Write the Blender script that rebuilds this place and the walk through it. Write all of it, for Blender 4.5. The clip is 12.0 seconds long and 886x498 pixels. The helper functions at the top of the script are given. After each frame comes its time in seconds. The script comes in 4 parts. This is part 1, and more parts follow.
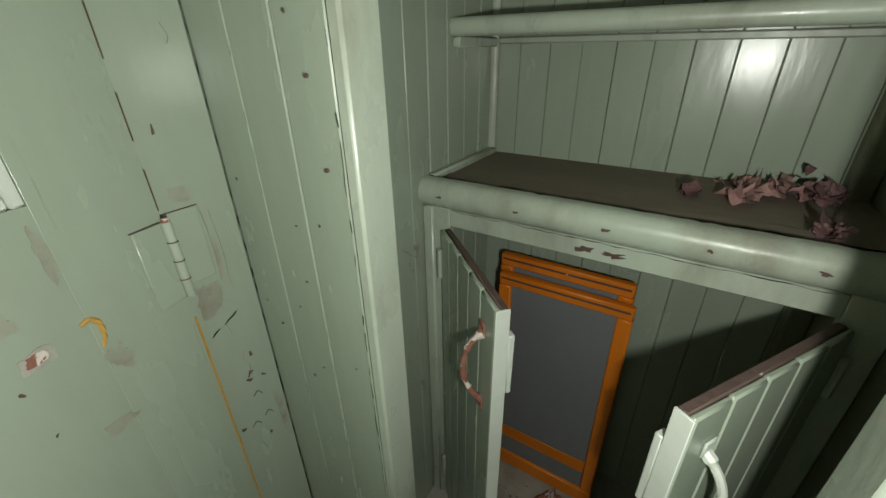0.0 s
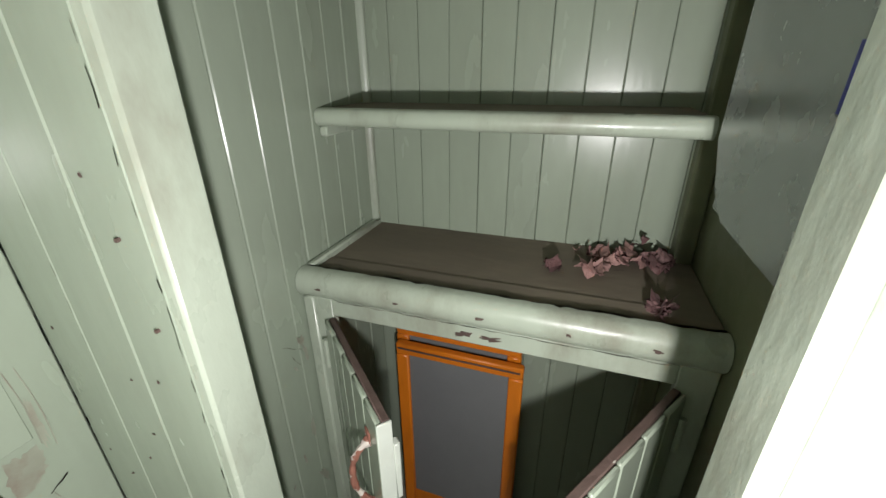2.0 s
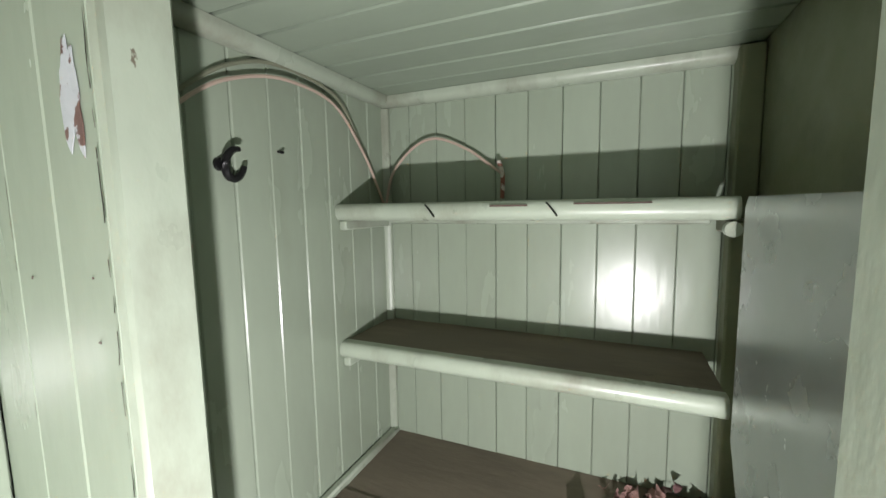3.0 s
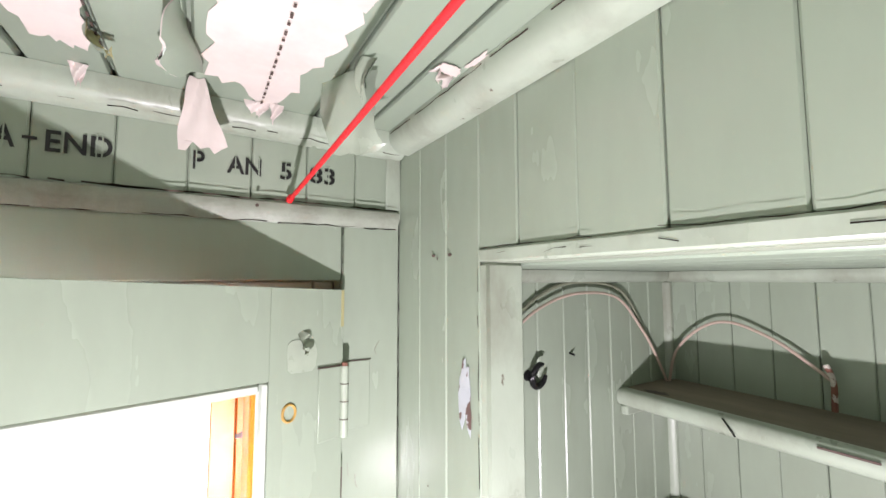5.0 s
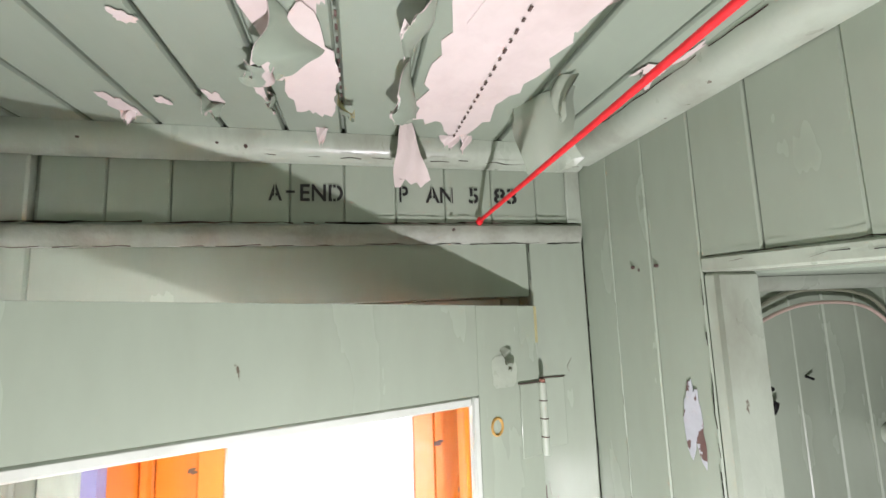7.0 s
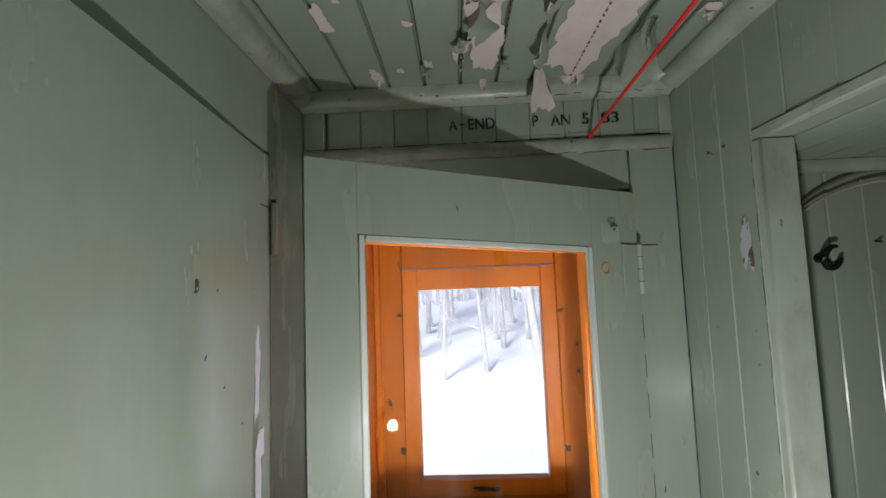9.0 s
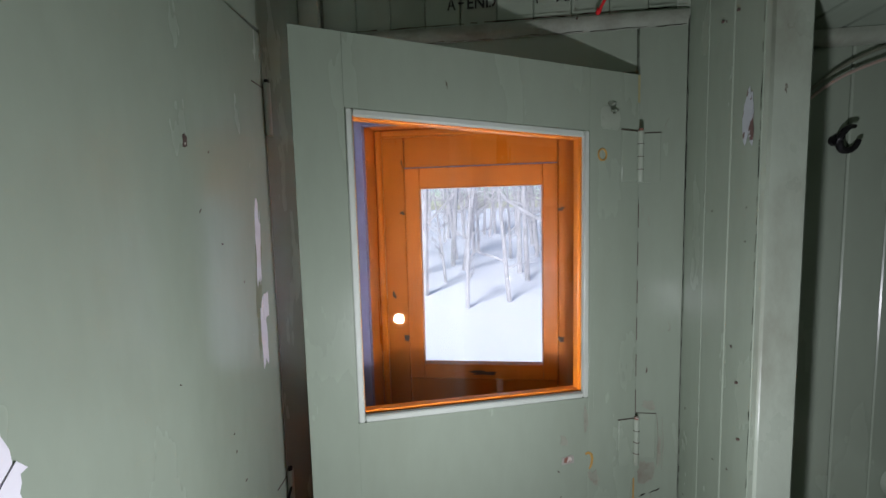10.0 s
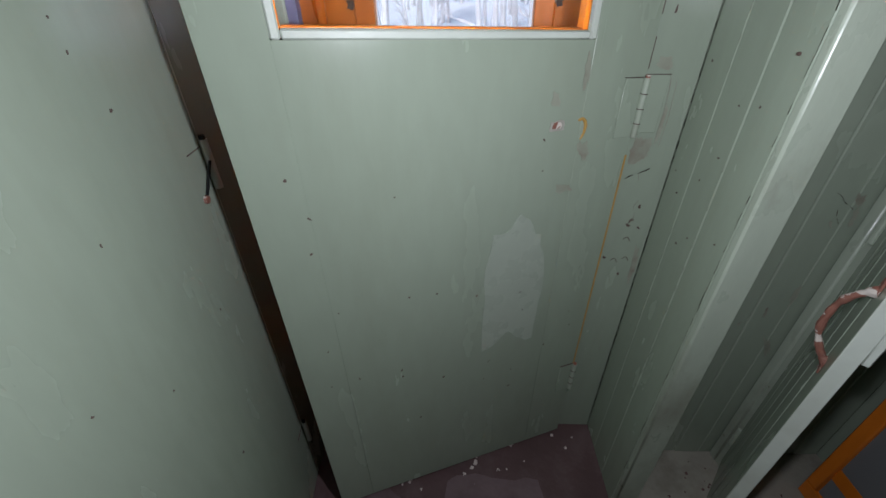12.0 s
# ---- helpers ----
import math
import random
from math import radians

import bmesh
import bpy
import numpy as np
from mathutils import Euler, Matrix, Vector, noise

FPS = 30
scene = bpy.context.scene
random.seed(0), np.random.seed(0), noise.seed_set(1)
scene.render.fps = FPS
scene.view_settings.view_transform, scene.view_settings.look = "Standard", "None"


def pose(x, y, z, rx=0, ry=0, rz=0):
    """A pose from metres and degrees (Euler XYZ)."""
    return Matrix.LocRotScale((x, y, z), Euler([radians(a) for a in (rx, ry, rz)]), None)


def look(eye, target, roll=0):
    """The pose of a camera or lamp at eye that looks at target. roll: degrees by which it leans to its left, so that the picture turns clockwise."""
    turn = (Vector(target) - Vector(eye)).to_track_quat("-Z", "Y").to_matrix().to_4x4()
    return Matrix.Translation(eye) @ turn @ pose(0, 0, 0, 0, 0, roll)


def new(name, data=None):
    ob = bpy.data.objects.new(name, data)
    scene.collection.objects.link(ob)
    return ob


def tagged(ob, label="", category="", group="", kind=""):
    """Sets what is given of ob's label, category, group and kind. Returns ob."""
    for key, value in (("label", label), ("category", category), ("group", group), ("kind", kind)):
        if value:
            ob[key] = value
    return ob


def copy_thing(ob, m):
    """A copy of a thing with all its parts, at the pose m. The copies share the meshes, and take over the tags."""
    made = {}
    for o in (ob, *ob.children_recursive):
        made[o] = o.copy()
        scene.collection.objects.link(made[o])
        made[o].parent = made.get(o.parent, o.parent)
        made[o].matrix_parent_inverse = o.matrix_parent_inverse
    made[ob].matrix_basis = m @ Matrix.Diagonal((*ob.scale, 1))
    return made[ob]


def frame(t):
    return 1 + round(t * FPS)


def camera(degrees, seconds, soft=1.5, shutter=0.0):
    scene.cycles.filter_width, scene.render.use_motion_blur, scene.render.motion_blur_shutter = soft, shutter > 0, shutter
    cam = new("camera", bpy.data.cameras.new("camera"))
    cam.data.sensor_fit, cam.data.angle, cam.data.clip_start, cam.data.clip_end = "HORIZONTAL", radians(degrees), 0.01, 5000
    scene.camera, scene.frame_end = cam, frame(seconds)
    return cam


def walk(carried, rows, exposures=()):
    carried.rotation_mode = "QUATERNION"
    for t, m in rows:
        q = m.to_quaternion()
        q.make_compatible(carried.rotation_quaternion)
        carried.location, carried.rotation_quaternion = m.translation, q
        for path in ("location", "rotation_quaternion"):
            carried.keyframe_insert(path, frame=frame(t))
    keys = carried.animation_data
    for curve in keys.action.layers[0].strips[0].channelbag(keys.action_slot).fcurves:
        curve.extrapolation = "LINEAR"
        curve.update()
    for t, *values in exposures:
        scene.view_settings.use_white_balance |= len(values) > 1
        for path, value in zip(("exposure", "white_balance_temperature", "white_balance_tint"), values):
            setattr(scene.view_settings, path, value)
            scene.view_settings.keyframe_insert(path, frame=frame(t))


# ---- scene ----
cam = camera(95.9, 12.0)
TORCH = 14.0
EXPOSURES = [(0.0, 0.28, 6600, 2), (1.0, 0.6, 6550, 9), (1.5, 0.88, 6500, 10), (2.0, 1.05, 6450, 12), (2.7, 1.45, 6400, 12), (4.3, 2.12, 6300, 24), (7.2, 1.6, 6250, 22), (8.8, 0.1, 6250, 14), (9.5, -0.15, 5950, 16), (10.5, -0.3, 5900, 15), (12.0, -0.1, 5800, 14)]
PATH = [
    (0, (-0.328, -0.606, 1.387), (1.172, 0.357, 0.481), -1.0),
    (0.5, (-0.273, -0.608, 1.341), (1.258, 0.159, 0.308), -0.6),
    (1, (-0.263, -0.614, 1.341), (1.292, 0.028, 0.259), -1.1),
    (1.5, (-0.257, -0.631, 1.39), (1.31, -0.025, 0.306), -1.0),
    (2, (-0.241, -0.645, 1.509), (1.486, -0.04, 0.701), -0.5),
    (2.5, (-0.216, -0.654, 1.623), (1.635, -0.013, 1.223), -0.9),
    (2.7, (-0.205, -0.656, 1.674), (1.652, 0.021, 1.371), -1.1),
    (4.3, (-0.242, -0.751, 1.986), (1.095, 0.734, 2.022), 0.2),
    (4.5, (-0.266, -0.742, 1.996), (0.982, 0.819, 2.078), 0.2),
    (5, (-0.326, -0.703, 2.015), (0.707, 1.003, 2.165), -0.1),
    (5.5, (-0.355, -0.691, 2.022), (0.514, 1.099, 2.224), -0.7),
    (6, (-0.396, -0.683, 2.025), (0.373, 1.148, 2.259), -1.0),
    (6.5, (-0.395, -0.685, 2.033), (0.185, 1.216, 2.252), -1.7),
    (7, (-0.416, -0.675, 2.021), (0.008, 1.266, 2.25), -2.0),
    (7.2, (-0.423, -0.682, 2.012), (-0.066, 1.272, 2.243), -2.1),
    (8.8, (-0.541, -0.94, 1.831), (-0.61, 1.048, 2.044), -2.0),
    (9, (-0.542, -0.996, 1.808), (-0.619, 0.997, 1.954), -2.1),
    (9.5, (-0.515, -1.057, 1.764), (-0.675, 0.936, 1.715), -1.7),
    (10, (-0.466, -1.009, 1.692), (-0.688, 0.971, 1.521), -1.5),
    (10.5, (-0.461, -0.917, 1.604), (-0.619, 1.034, 1.197), -1.7),
    (11, (-0.483, -0.826, 1.493), (-0.568, 1.01, 0.707), -1.1),
    (11.5, (-0.482, -0.799, 1.393), (-0.544, 0.908, 0.353), -1.2),
    (12, (-0.476, -0.86, 1.348), (-0.546, 0.795, 0.227), -1.0),
]
walk(cam, [(t, look(e, g, r)) for t, e, g, r in PATH], exposures=EXPOSURES)

# ---- world, daylight, torch ----
world = bpy.data.worlds.new("world")
scene.world = world
world.use_nodes = True
wn = world.node_tree
sky = wn.nodes.new("ShaderNodeTexSky")
sky.sky_type, sky.sun_disc = "NISHITA", False
sky.sun_elevation, sky.sun_rotation = radians(40), radians(203)
sky.air_density, sky.dust_density = 1.0, 1.0
wn.links.new(sky.outputs[0], wn.nodes["Background"].inputs[0])
wn.nodes["Background"].inputs[1].default_value = 0.15

sun = new("sun", bpy.data.lights.new("sun", "SUN"))
sun.data.energy, sun.data.angle, sun.data.color = 4.8, radians(12), (1, 0.97, 0.93)
sun.matrix_world = look((-3.0, -7.0, 12), (0, 0, 5.5))

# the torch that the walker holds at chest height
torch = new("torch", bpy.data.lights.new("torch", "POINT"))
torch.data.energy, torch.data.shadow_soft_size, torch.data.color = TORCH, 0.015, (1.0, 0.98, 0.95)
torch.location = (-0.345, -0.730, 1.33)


# ---- materials ----
def material(name, color, rough=0.5, metal=0.0, spread=0.12, scale=3.0, grain=60.0, bump=0.15, stretch=(1, 1, 1),
             dirt=None, dirt_amount=0.0, dirt_scale=2.0, chips=None, chips_amount=0.0, chips_scale=14.0, rough_spread=0.12,
             coat=0.0, island=False):
    """Procedural surface: broad and fine tone changes, dirt clouds, chipped spots, grain relief."""
    m = bpy.data.materials.new(name)
    m.use_nodes = True
    nt = m.node_tree
    n, l = nt.nodes, nt.links
    bsdf = n["Principled BSDF"]
    bsdf.inputs["Roughness"].default_value = rough
    bsdf.inputs["Metallic"].default_value = metal
    bsdf.inputs["Coat Weight"].default_value = coat
    bsdf.inputs["Coat Roughness"].default_value = 0.15
    geo = n.new("ShaderNodeNewGeometry")
    mp = n.new("ShaderNodeMapping")
    mp.inputs["Scale"].default_value = stretch
    l.new(geo.outputs["Position"], mp.inputs[0])

    def tex(s, detail=4.0, roughness=0.55):
        t = n.new("ShaderNodeTexNoise")
        t.inputs["Scale"].default_value, t.inputs["Detail"].default_value = s, detail
        t.inputs["Roughness"].default_value = roughness
        l.new(mp.outputs[0], t.inputs["Vector"])
        return t.outputs[0]

    def ramp(src, a, b):
        r = n.new("ShaderNodeMapRange")
        r.inputs[1].default_value, r.inputs[2].default_value = a, b
        l.new(src, r.inputs[0])
        return r.outputs[0]

    def mix(fac, a, b):
        x = n.new("ShaderNodeMix")
        x.data_type = "RGBA"
        l.new(fac, x.inputs[0])
        for k, v in ((6, a), (7, b)):
            if isinstance(v, tuple):
                x.inputs[k].default_value = (*v, 1)
            else:
                l.new(v, x.inputs[k])
        return x.outputs[2]

    lo = tuple(max(0, c * (1 - spread)) for c in color)
    hi = tuple(min(1, c * (1 + spread)) for c in color)
    col = mix(ramp(tex(scale), 0.3, 0.7), lo, hi)
    fine = tex(grain, 3.0)
    col2 = mix(ramp(fine, 0.25, 0.75), tuple(c * 0.93 for c in color), tuple(min(1, c * 1.05) for c in color))
    blend = n.new("ShaderNodeMix")
    blend.data_type = "RGBA"
    blend.inputs[0].default_value = 0.4
    l.new(col, blend.inputs[6])
    l.new(col2, blend.inputs[7])
    col = blend.outputs[2]
    info = n.new("ShaderNodeObjectInfo")
    rnd = geo.outputs["Random Per Island"] if island else info.outputs["Random"]
    hsv = n.new("ShaderNodeHueSaturation")
    l.new(ramp2(n, l, rnd, 0.95, 1.05), hsv.inputs["Value"])
    l.new(col, hsv.inputs["Color"])
    col = hsv.outputs[0]
    if dirt:
        d = n.new("ShaderNodeMath")
        d.operation = "MULTIPLY"
        l.new(ramp(tex(dirt_scale, 6.0, 0.65), 0.48, 0.72), d.inputs[0])
        d.inputs[1].default_value = dirt_amount
        col = mix(d.outputs[0], col, dirt)
    if chips:
        c = n.new("ShaderNodeMath")
        c.operation = "MULTIPLY"
        th = 0.78 - 0.2 * chips_amount
        l.new(ramp(tex(chips_scale, 5.0, 0.6), th, th + 0.015), c.inputs[0])
        c.inputs[1].default_value = 1.0
        col = mix(c.outputs[0], col, chips)
    l.new(col, bsdf.inputs["Base Color"])
    rr = n.new("ShaderNodeMapRange")
    rr.inputs[1].default_value, rr.inputs[2].default_value = 0.3, 0.7
    rr.inputs[3].default_value, rr.inputs[4].default_value = max(0.04, rough - rough_spread), min(1, rough + rough_spread)
    l.new(tex(scale * 4), rr.inputs[0])
    l.new(rr.outputs[0], bsdf.inputs["Roughness"])
    bp = n.new("ShaderNodeBump")
    bp.inputs["Strength"].default_value, bp.inputs["Distance"].default_value = bump, 0.002
    l.new(fine, bp.inputs["Height"])
    bp2 = n.new("ShaderNodeBump")
    bp2.inputs["Strength"].default_value, bp2.inputs["Distance"].default_value = bump, 0.006
    l.new(tex(scale * 6), bp2.inputs["Height"])
    l.new(bp.outputs[0], bp2.inputs["Normal"])
    l.new(bp2.outputs[0], bsdf.inputs["Normal"])
    return m


def ramp2(n, l, src, a, b):
    r = n.new("ShaderNodeMapRange")
    r.inputs[3].default_value, r.inputs[4].default_value = a, b
    l.new(src, r.inputs[0])
    return r.outputs[0]


GREEN = (0.315, 0.365, 0.290)
M_GREEN = material("green_paint", GREEN, 0.25, spread=0.06, scale=2.6, grain=42, bump=0.12, rough_spread=0.04, stretch=(1, 1, 0.30),
                   dirt=(0.235, 0.255, 0.185), dirt_amount=0.16, dirt_scale=7.0, chips=(0.11, 0.09, 0.065), chips_amount=0.11, chips_scale=34)
M_CEIL = material("ceiling_paint", (0.285, 0.34, 0.268), 0.40, spread=0.08, scale=2.0, grain=30, bump=0.12, stretch=(1, 0.4, 1),
                  dirt=(0.22, 0.255, 0.18), dirt_amount=0.3, dirt_scale=4.0, island=True)
M_TRIM = material("worn_green_trim", (0.385, 0.435, 0.355), 0.36, spread=0.10, scale=5.0, grain=55, bump=0.18, stretch=(1, 1, 0.5),
                  dirt=(0.20, 0.19, 0.145), dirt_amount=0.75, dirt_scale=6.0, chips=(0.14, 0.12, 0.09), chips_amount=0.28, chips_scale=22)
M_DARKGAP = material("dusty_joint", (0.27, 0.30, 0.235), 0.9, spread=0.3, grain=90)
M_UNDER = material("bare_undercoat", (0.68, 0.595, 0.565), 0.75, spread=0.05, scale=5, grain=50, bump=0.12,
                   dirt=(0.48, 0.38, 0.35), dirt_amount=0.4, dirt_scale=7)
M_ORANGE = material("orange_paint", (0.60, 0.165, 0.006), 0.34, spread=0.10, scale=2.2, grain=40, bump=0.14, stretch=(1, 1, 0.25),
                    dirt=(0.30, 0.075, 0.01), dirt_amount=0.45, dirt_scale=3, chips=(0.10, 0.05, 0.03), chips_amount=0.08, chips_scale=25)
M_ORANGE2 = material("bright_orange_wood", (0.72, 0.20, 0.012), 0.40, spread=0.14, scale=5, grain=70, bump=0.18, stretch=(1, 1, 0.3),
                     dirt=(0.36, 0.09, 0.01), dirt_amount=0.5, dirt_scale=6)
M_PURPLE = material("violet_grey_primer", (0.23, 0.22, 0.38), 0.6, spread=0.12, scale=6, grain=60, dirt=(0.10, 0.09, 0.14), dirt_amount=0.5, dirt_scale=8)
M_FLOOR = material("worn_red_brown_floor", (0.105, 0.060, 0.062), 0.55, spread=0.3, scale=6, grain=80, bump=0.25,
                   dirt=(0.20, 0.15, 0.15), dirt_amount=0.6, dirt_scale=5, chips=(0.30, 0.28, 0.26), chips_amount=0.18, chips_scale=45)
M_SILL = material("black_dirty_sill", (0.022, 0.020, 0.021), 0.5, spread=0.5, scale=9, grain=90, bump=0.5,
                  dirt=(0.10, 0.09, 0.09), dirt_amount=0.7, dirt_scale=12, chips=(0.35, 0.33, 0.32), chips_amount=0.15, chips_scale=60)
M_BENCH = material("dusty_bench_wood", (0.165, 0.137, 0.102), 0.8, spread=0.38, scale=4, grain=60, bump=0.25, stretch=(1, 0.3, 1),
                   dirt=(0.25, 0.21, 0.155), dirt_amount=0.8, dirt_scale=7, chips=(0.075, 0.06, 0.05), chips_amount=0.55, chips_scale=11, rough_spread=0.08)
M_CABFLOOR = material("dusty_cabinet_floor", (0.33, 0.31, 0.26), 0.85, spread=0.2, scale=5, grain=60, bump=0.3,
                      dirt=(0.15, 0.13, 0.10), dirt_amount=0.7, dirt_scale=6)
M_METAL = material("grey_metal_panel", (0.42, 0.44, 0.45), 0.24, metal=0.35, spread=0.05, scale=3, grain=20, bump=0.03,
                   dirt=(0.30, 0.30, 0.28), dirt_amount=0.3, dirt_scale=4)
M_OLIVE = material("olive_dark", (0.17, 0.185, 0.11), 0.5, spread=0.2, scale=3, grain=40, bump=0.15,
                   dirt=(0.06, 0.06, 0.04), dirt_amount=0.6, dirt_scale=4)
M_BLUE = material("blue_sticker", (0.02, 0.03, 0.30), 0.35, spread=0.1)
M_RED = material("red_cord", (0.72, 0.018, 0.022), 0.55, spread=0.1, scale=20, grain=140, bump=0.3)
M_WIRE = material("old_wire", (0.50, 0.38, 0.32), 0.55, spread=0.15, scale=12)
M_WIRE2 = material("grey_green_wire", (0.20, 0.21, 0.15), 0.6, spread=0.15, scale=12)
M_IRON_GAP = material("black_iron_and_gap", (0.016, 0.016, 0.017), 0.42, spread=0.3, metal=0.5, scale=12, grain=90, bump=0.3)
M_RUST = material("rusty_iron", (0.25, 0.105, 0.075), 0.75, spread=0.35, scale=18, grain=90, bump=0.5, chips=(0.58, 0.52, 0.47), chips_amount=1.25, chips_scale=34)
M_LEDGE = material("grimy_ledge_paint", (0.305, 0.33, 0.270), 0.5, spread=0.12, scale=7, grain=60, bump=0.35, dirt=(0.15, 0.145, 0.11), dirt_amount=0.7, dirt_scale=9, chips=(0.10, 0.075, 0.06), chips_amount=0.35, chips_scale=26)
M_RUBBED = material("rubbed_green_paint", (0.345, 0.385, 0.325), 0.30, spread=0.08, scale=5, grain=45, bump=0.12)
M_SMUDGE = material("brownish_smudge", (0.285, 0.295, 0.235), 0.4, spread=0.14, scale=16, grain=70, bump=0.15, dirt=(0.21, 0.16, 0.13), dirt_amount=0.8, dirt_scale=26)
M_GREYSCREEN = material("grey_screen_mesh", (0.17, 0.175, 0.18), 0.7, spread=0.06, scale=4, grain=300, bump=0.25)
M_DEBRIS = material("paint_flake_debris", (0.38, 0.22, 0.20), 0.85, spread=0.5, scale=22, grain=90, bump=0.6, dirt=(0.10, 0.05, 0.05), dirt_amount=0.9, dirt_scale=18, island=True)
M_DEBRIS2 = material("dark_debris", (0.12, 0.06, 0.06), 0.9, spread=0.5, scale=22, grain=90, bump=0.6, dirt=(0.30, 0.2, 0.19), dirt_amount=0.7, dirt_scale=20, island=True)
M_PAPER = material("torn_white_paper", (0.74, 0.72, 0.78), 0.7, spread=0.05, scale=8, grain=60, bump=0.25, dirt=(0.52, 0.48, 0.55), dirt_amount=0.5, dirt_scale=14)
M_YELLOW = material("yellowed_glue", (0.40, 0.37, 0.19), 0.6, spread=0.15, scale=12, dirt=(0.40, 0.38, 0.22), dirt_amount=0.5, dirt_scale=14)
M_TAPE = material("old_tape", (0.365, 0.41, 0.33), 0.35, spread=0.1, scale=20, grain=90)
M_RUSTRING = material("rust_ring", (0.42, 0.25, 0.06), 0.7, spread=0.25, scale=40)
M_STAIN = material("blue_white_peeled_paint", (0.43, 0.45, 0.48), 0.6, spread=0.2, scale=20, chips=(0.14, 0.08, 0.07), chips_amount=1.2, chips_scale=26)
M_SCRAPE = material("scraped_paint", (0.35, 0.34, 0.30), 0.6, spread=0.2, scale=24, grain=90, bump=0.3, dirt=(0.20, 0.14, 0.12), dirt_amount=0.7, dirt_scale=30)
M_WHITE = material("white_painted_wood", (0.56, 0.60, 0.54), 0.40, spread=0.06, scale=5, grain=50, bump=0.2, dirt=(0.40, 0.40, 0.33), dirt_amount=0.4, dirt_scale=6, chips=(0.2, 0.16, 0.12), chips_amount=0.15, chips_scale=25)
M_BLACKINK = material("black_stencil_ink", (0.012, 0.012, 0.012), 0.5, spread=0.3, scale=60)
M_BROWNEDGE = material("grimy_wood_edge", (0.095, 0.062, 0.052), 0.75, spread=0.45, scale=14, grain=80, bump=0.4, chips=(0.40, 0.38, 0.33), chips_amount=0.5, chips_scale=25)
M_SNOW = material("snow", (0.86, 0.87, 0.90), 0.8, spread=0.03, scale=0.5, grain=6, bump=0.3)
# bark lightened in its colour to stand for haze and overexposure
M_BARK = material("haze_paled_bark", (0.55, 0.53, 0.54), 0.9, spread=0.3, scale=4, grain=20, bump=0.5)


def glass_material():
    m = bpy.data.materials.new("window_glass")
    m.use_nodes = True
    b = m.node_tree.nodes["Principled BSDF"]
    b.inputs["Base Color"].default_value = (0.97, 0.98, 0.97, 1)
    b.inputs["Roughness"].default_value = 0.0
    b.inputs["IOR"].default_value = 1.45
    b.inputs["Transmission Weight"].default_value = 1.0
    return m


M_GLASS = glass_material()


# ---- mesh helpers ----
def bm_box(x0, x1, y0, y1, z0, z1, bevel=0.0, segments=1, bm=None):
    own = bmesh.new()
    bmesh.ops.create_cube(own, size=1)
    for v in own.verts:
        v.co = Vector(((x0 + x1) / 2 + v.co.x * abs(x1 - x0), (y0 + y1) / 2 + v.co.y * abs(y1 - y0), (z0 + z1) / 2 + v.co.z * abs(z1 - z0)))
    if bevel:
        bmesh.ops.bevel(own, geom=own.edges[:], offset=bevel, segments=segments, profile=0.5, affect="EDGES")
    if bm is None:
        return own
    return join(bm, own)


def join(bm, other):
    tmp = bpy.data.meshes.new("tmp")
    other.to_mesh(tmp)
    other.free()
    bm.from_mesh(tmp)
    bpy.data.meshes.remove(tmp)
    return bm


def bm_boxes(*boxes, bevel=0.0):
    bm = bmesh.new()
    for b in boxes:
        bm_box(*b, bevel=bevel, bm=bm)
    return bm


def bm_tube(points, radius, sides=8, closed=False):
    """A round tube along a smooth line through the points."""
    pts = [Vector(p) for p in points]
    line = []
    for i in range(len(pts) - 1):
        a, b, c, d = pts[max(i - 1, 0)], pts[i], pts[i + 1], pts[min(i + 2, len(pts) - 1)]
        for k in range(6):
            t = k / 6
            line.append(0.5 * (2 * b + (c - a) * t + (2 * a - 5 * b + 4 * c - d) * t * t + (3 * b - a - 3 * c + d) * t ** 3))
    line.append(pts[-1])
    bm = bmesh.new()
    rings = []
    up = Vector((0.13, 0.21, 0.97)).normalized()
    for i, p in enumerate(line):
        d = (line[min(i + 1, len(line) - 1)] - line[max(i - 1, 0)]).normalized()
        s = d.cross(up)
        if s.length < 0.05:
            s = d.cross(Vector((1, 0, 0)))
        s.normalize()
        w = s.cross(d)
        r = radius(i / (len(line) - 1)) if callable(radius) else radius
        rings.append([bm.verts.new(p + r * (math.cos(a) * s + math.sin(a) * w)) for a in (2 * math.pi * k / sides for k in range(sides))])
    for a, b in zip(rings, rings[1:]):
        for k in range(sides):
            bm.faces.new((a[k], a[(k + 1) % sides], b[(k + 1) % sides], b[k]))
    bm.faces.new(rings[0][::-1])
    bm.faces.new(rings[-1])
    bmesh.ops.recalc_face_normals(bm, faces=bm.faces[:])
    return bm


def bm_extrude(profile, axis, a, b):
    """A profile of (u, v) pairs swept from a to b along an axis: x sweeps (y, z), y sweeps (x, z), z sweeps (x, y)."""
    def put(u, v, w):
        return {"x": (w, u, v), "y": (u, w, v), "z": (u, v, w)}[axis]
    bm = bmesh.new()
    r0 = [bm.verts.new(put(u, v, a)) for u, v in profile]
    r1 = [bm.verts.new(put(u, v, b)) for u, v in profile]
    n = len(profile)
    for i in range(n):
        bm.faces.new((r0[i], r0[(i + 1) % n], r1[(i + 1) % n], r1[i]))
    bm.faces.new(r0[::-1])
    bm.faces.new(r1)
    bmesh.ops.recalc_face_normals(bm, faces=bm.faces[:])
    return bm


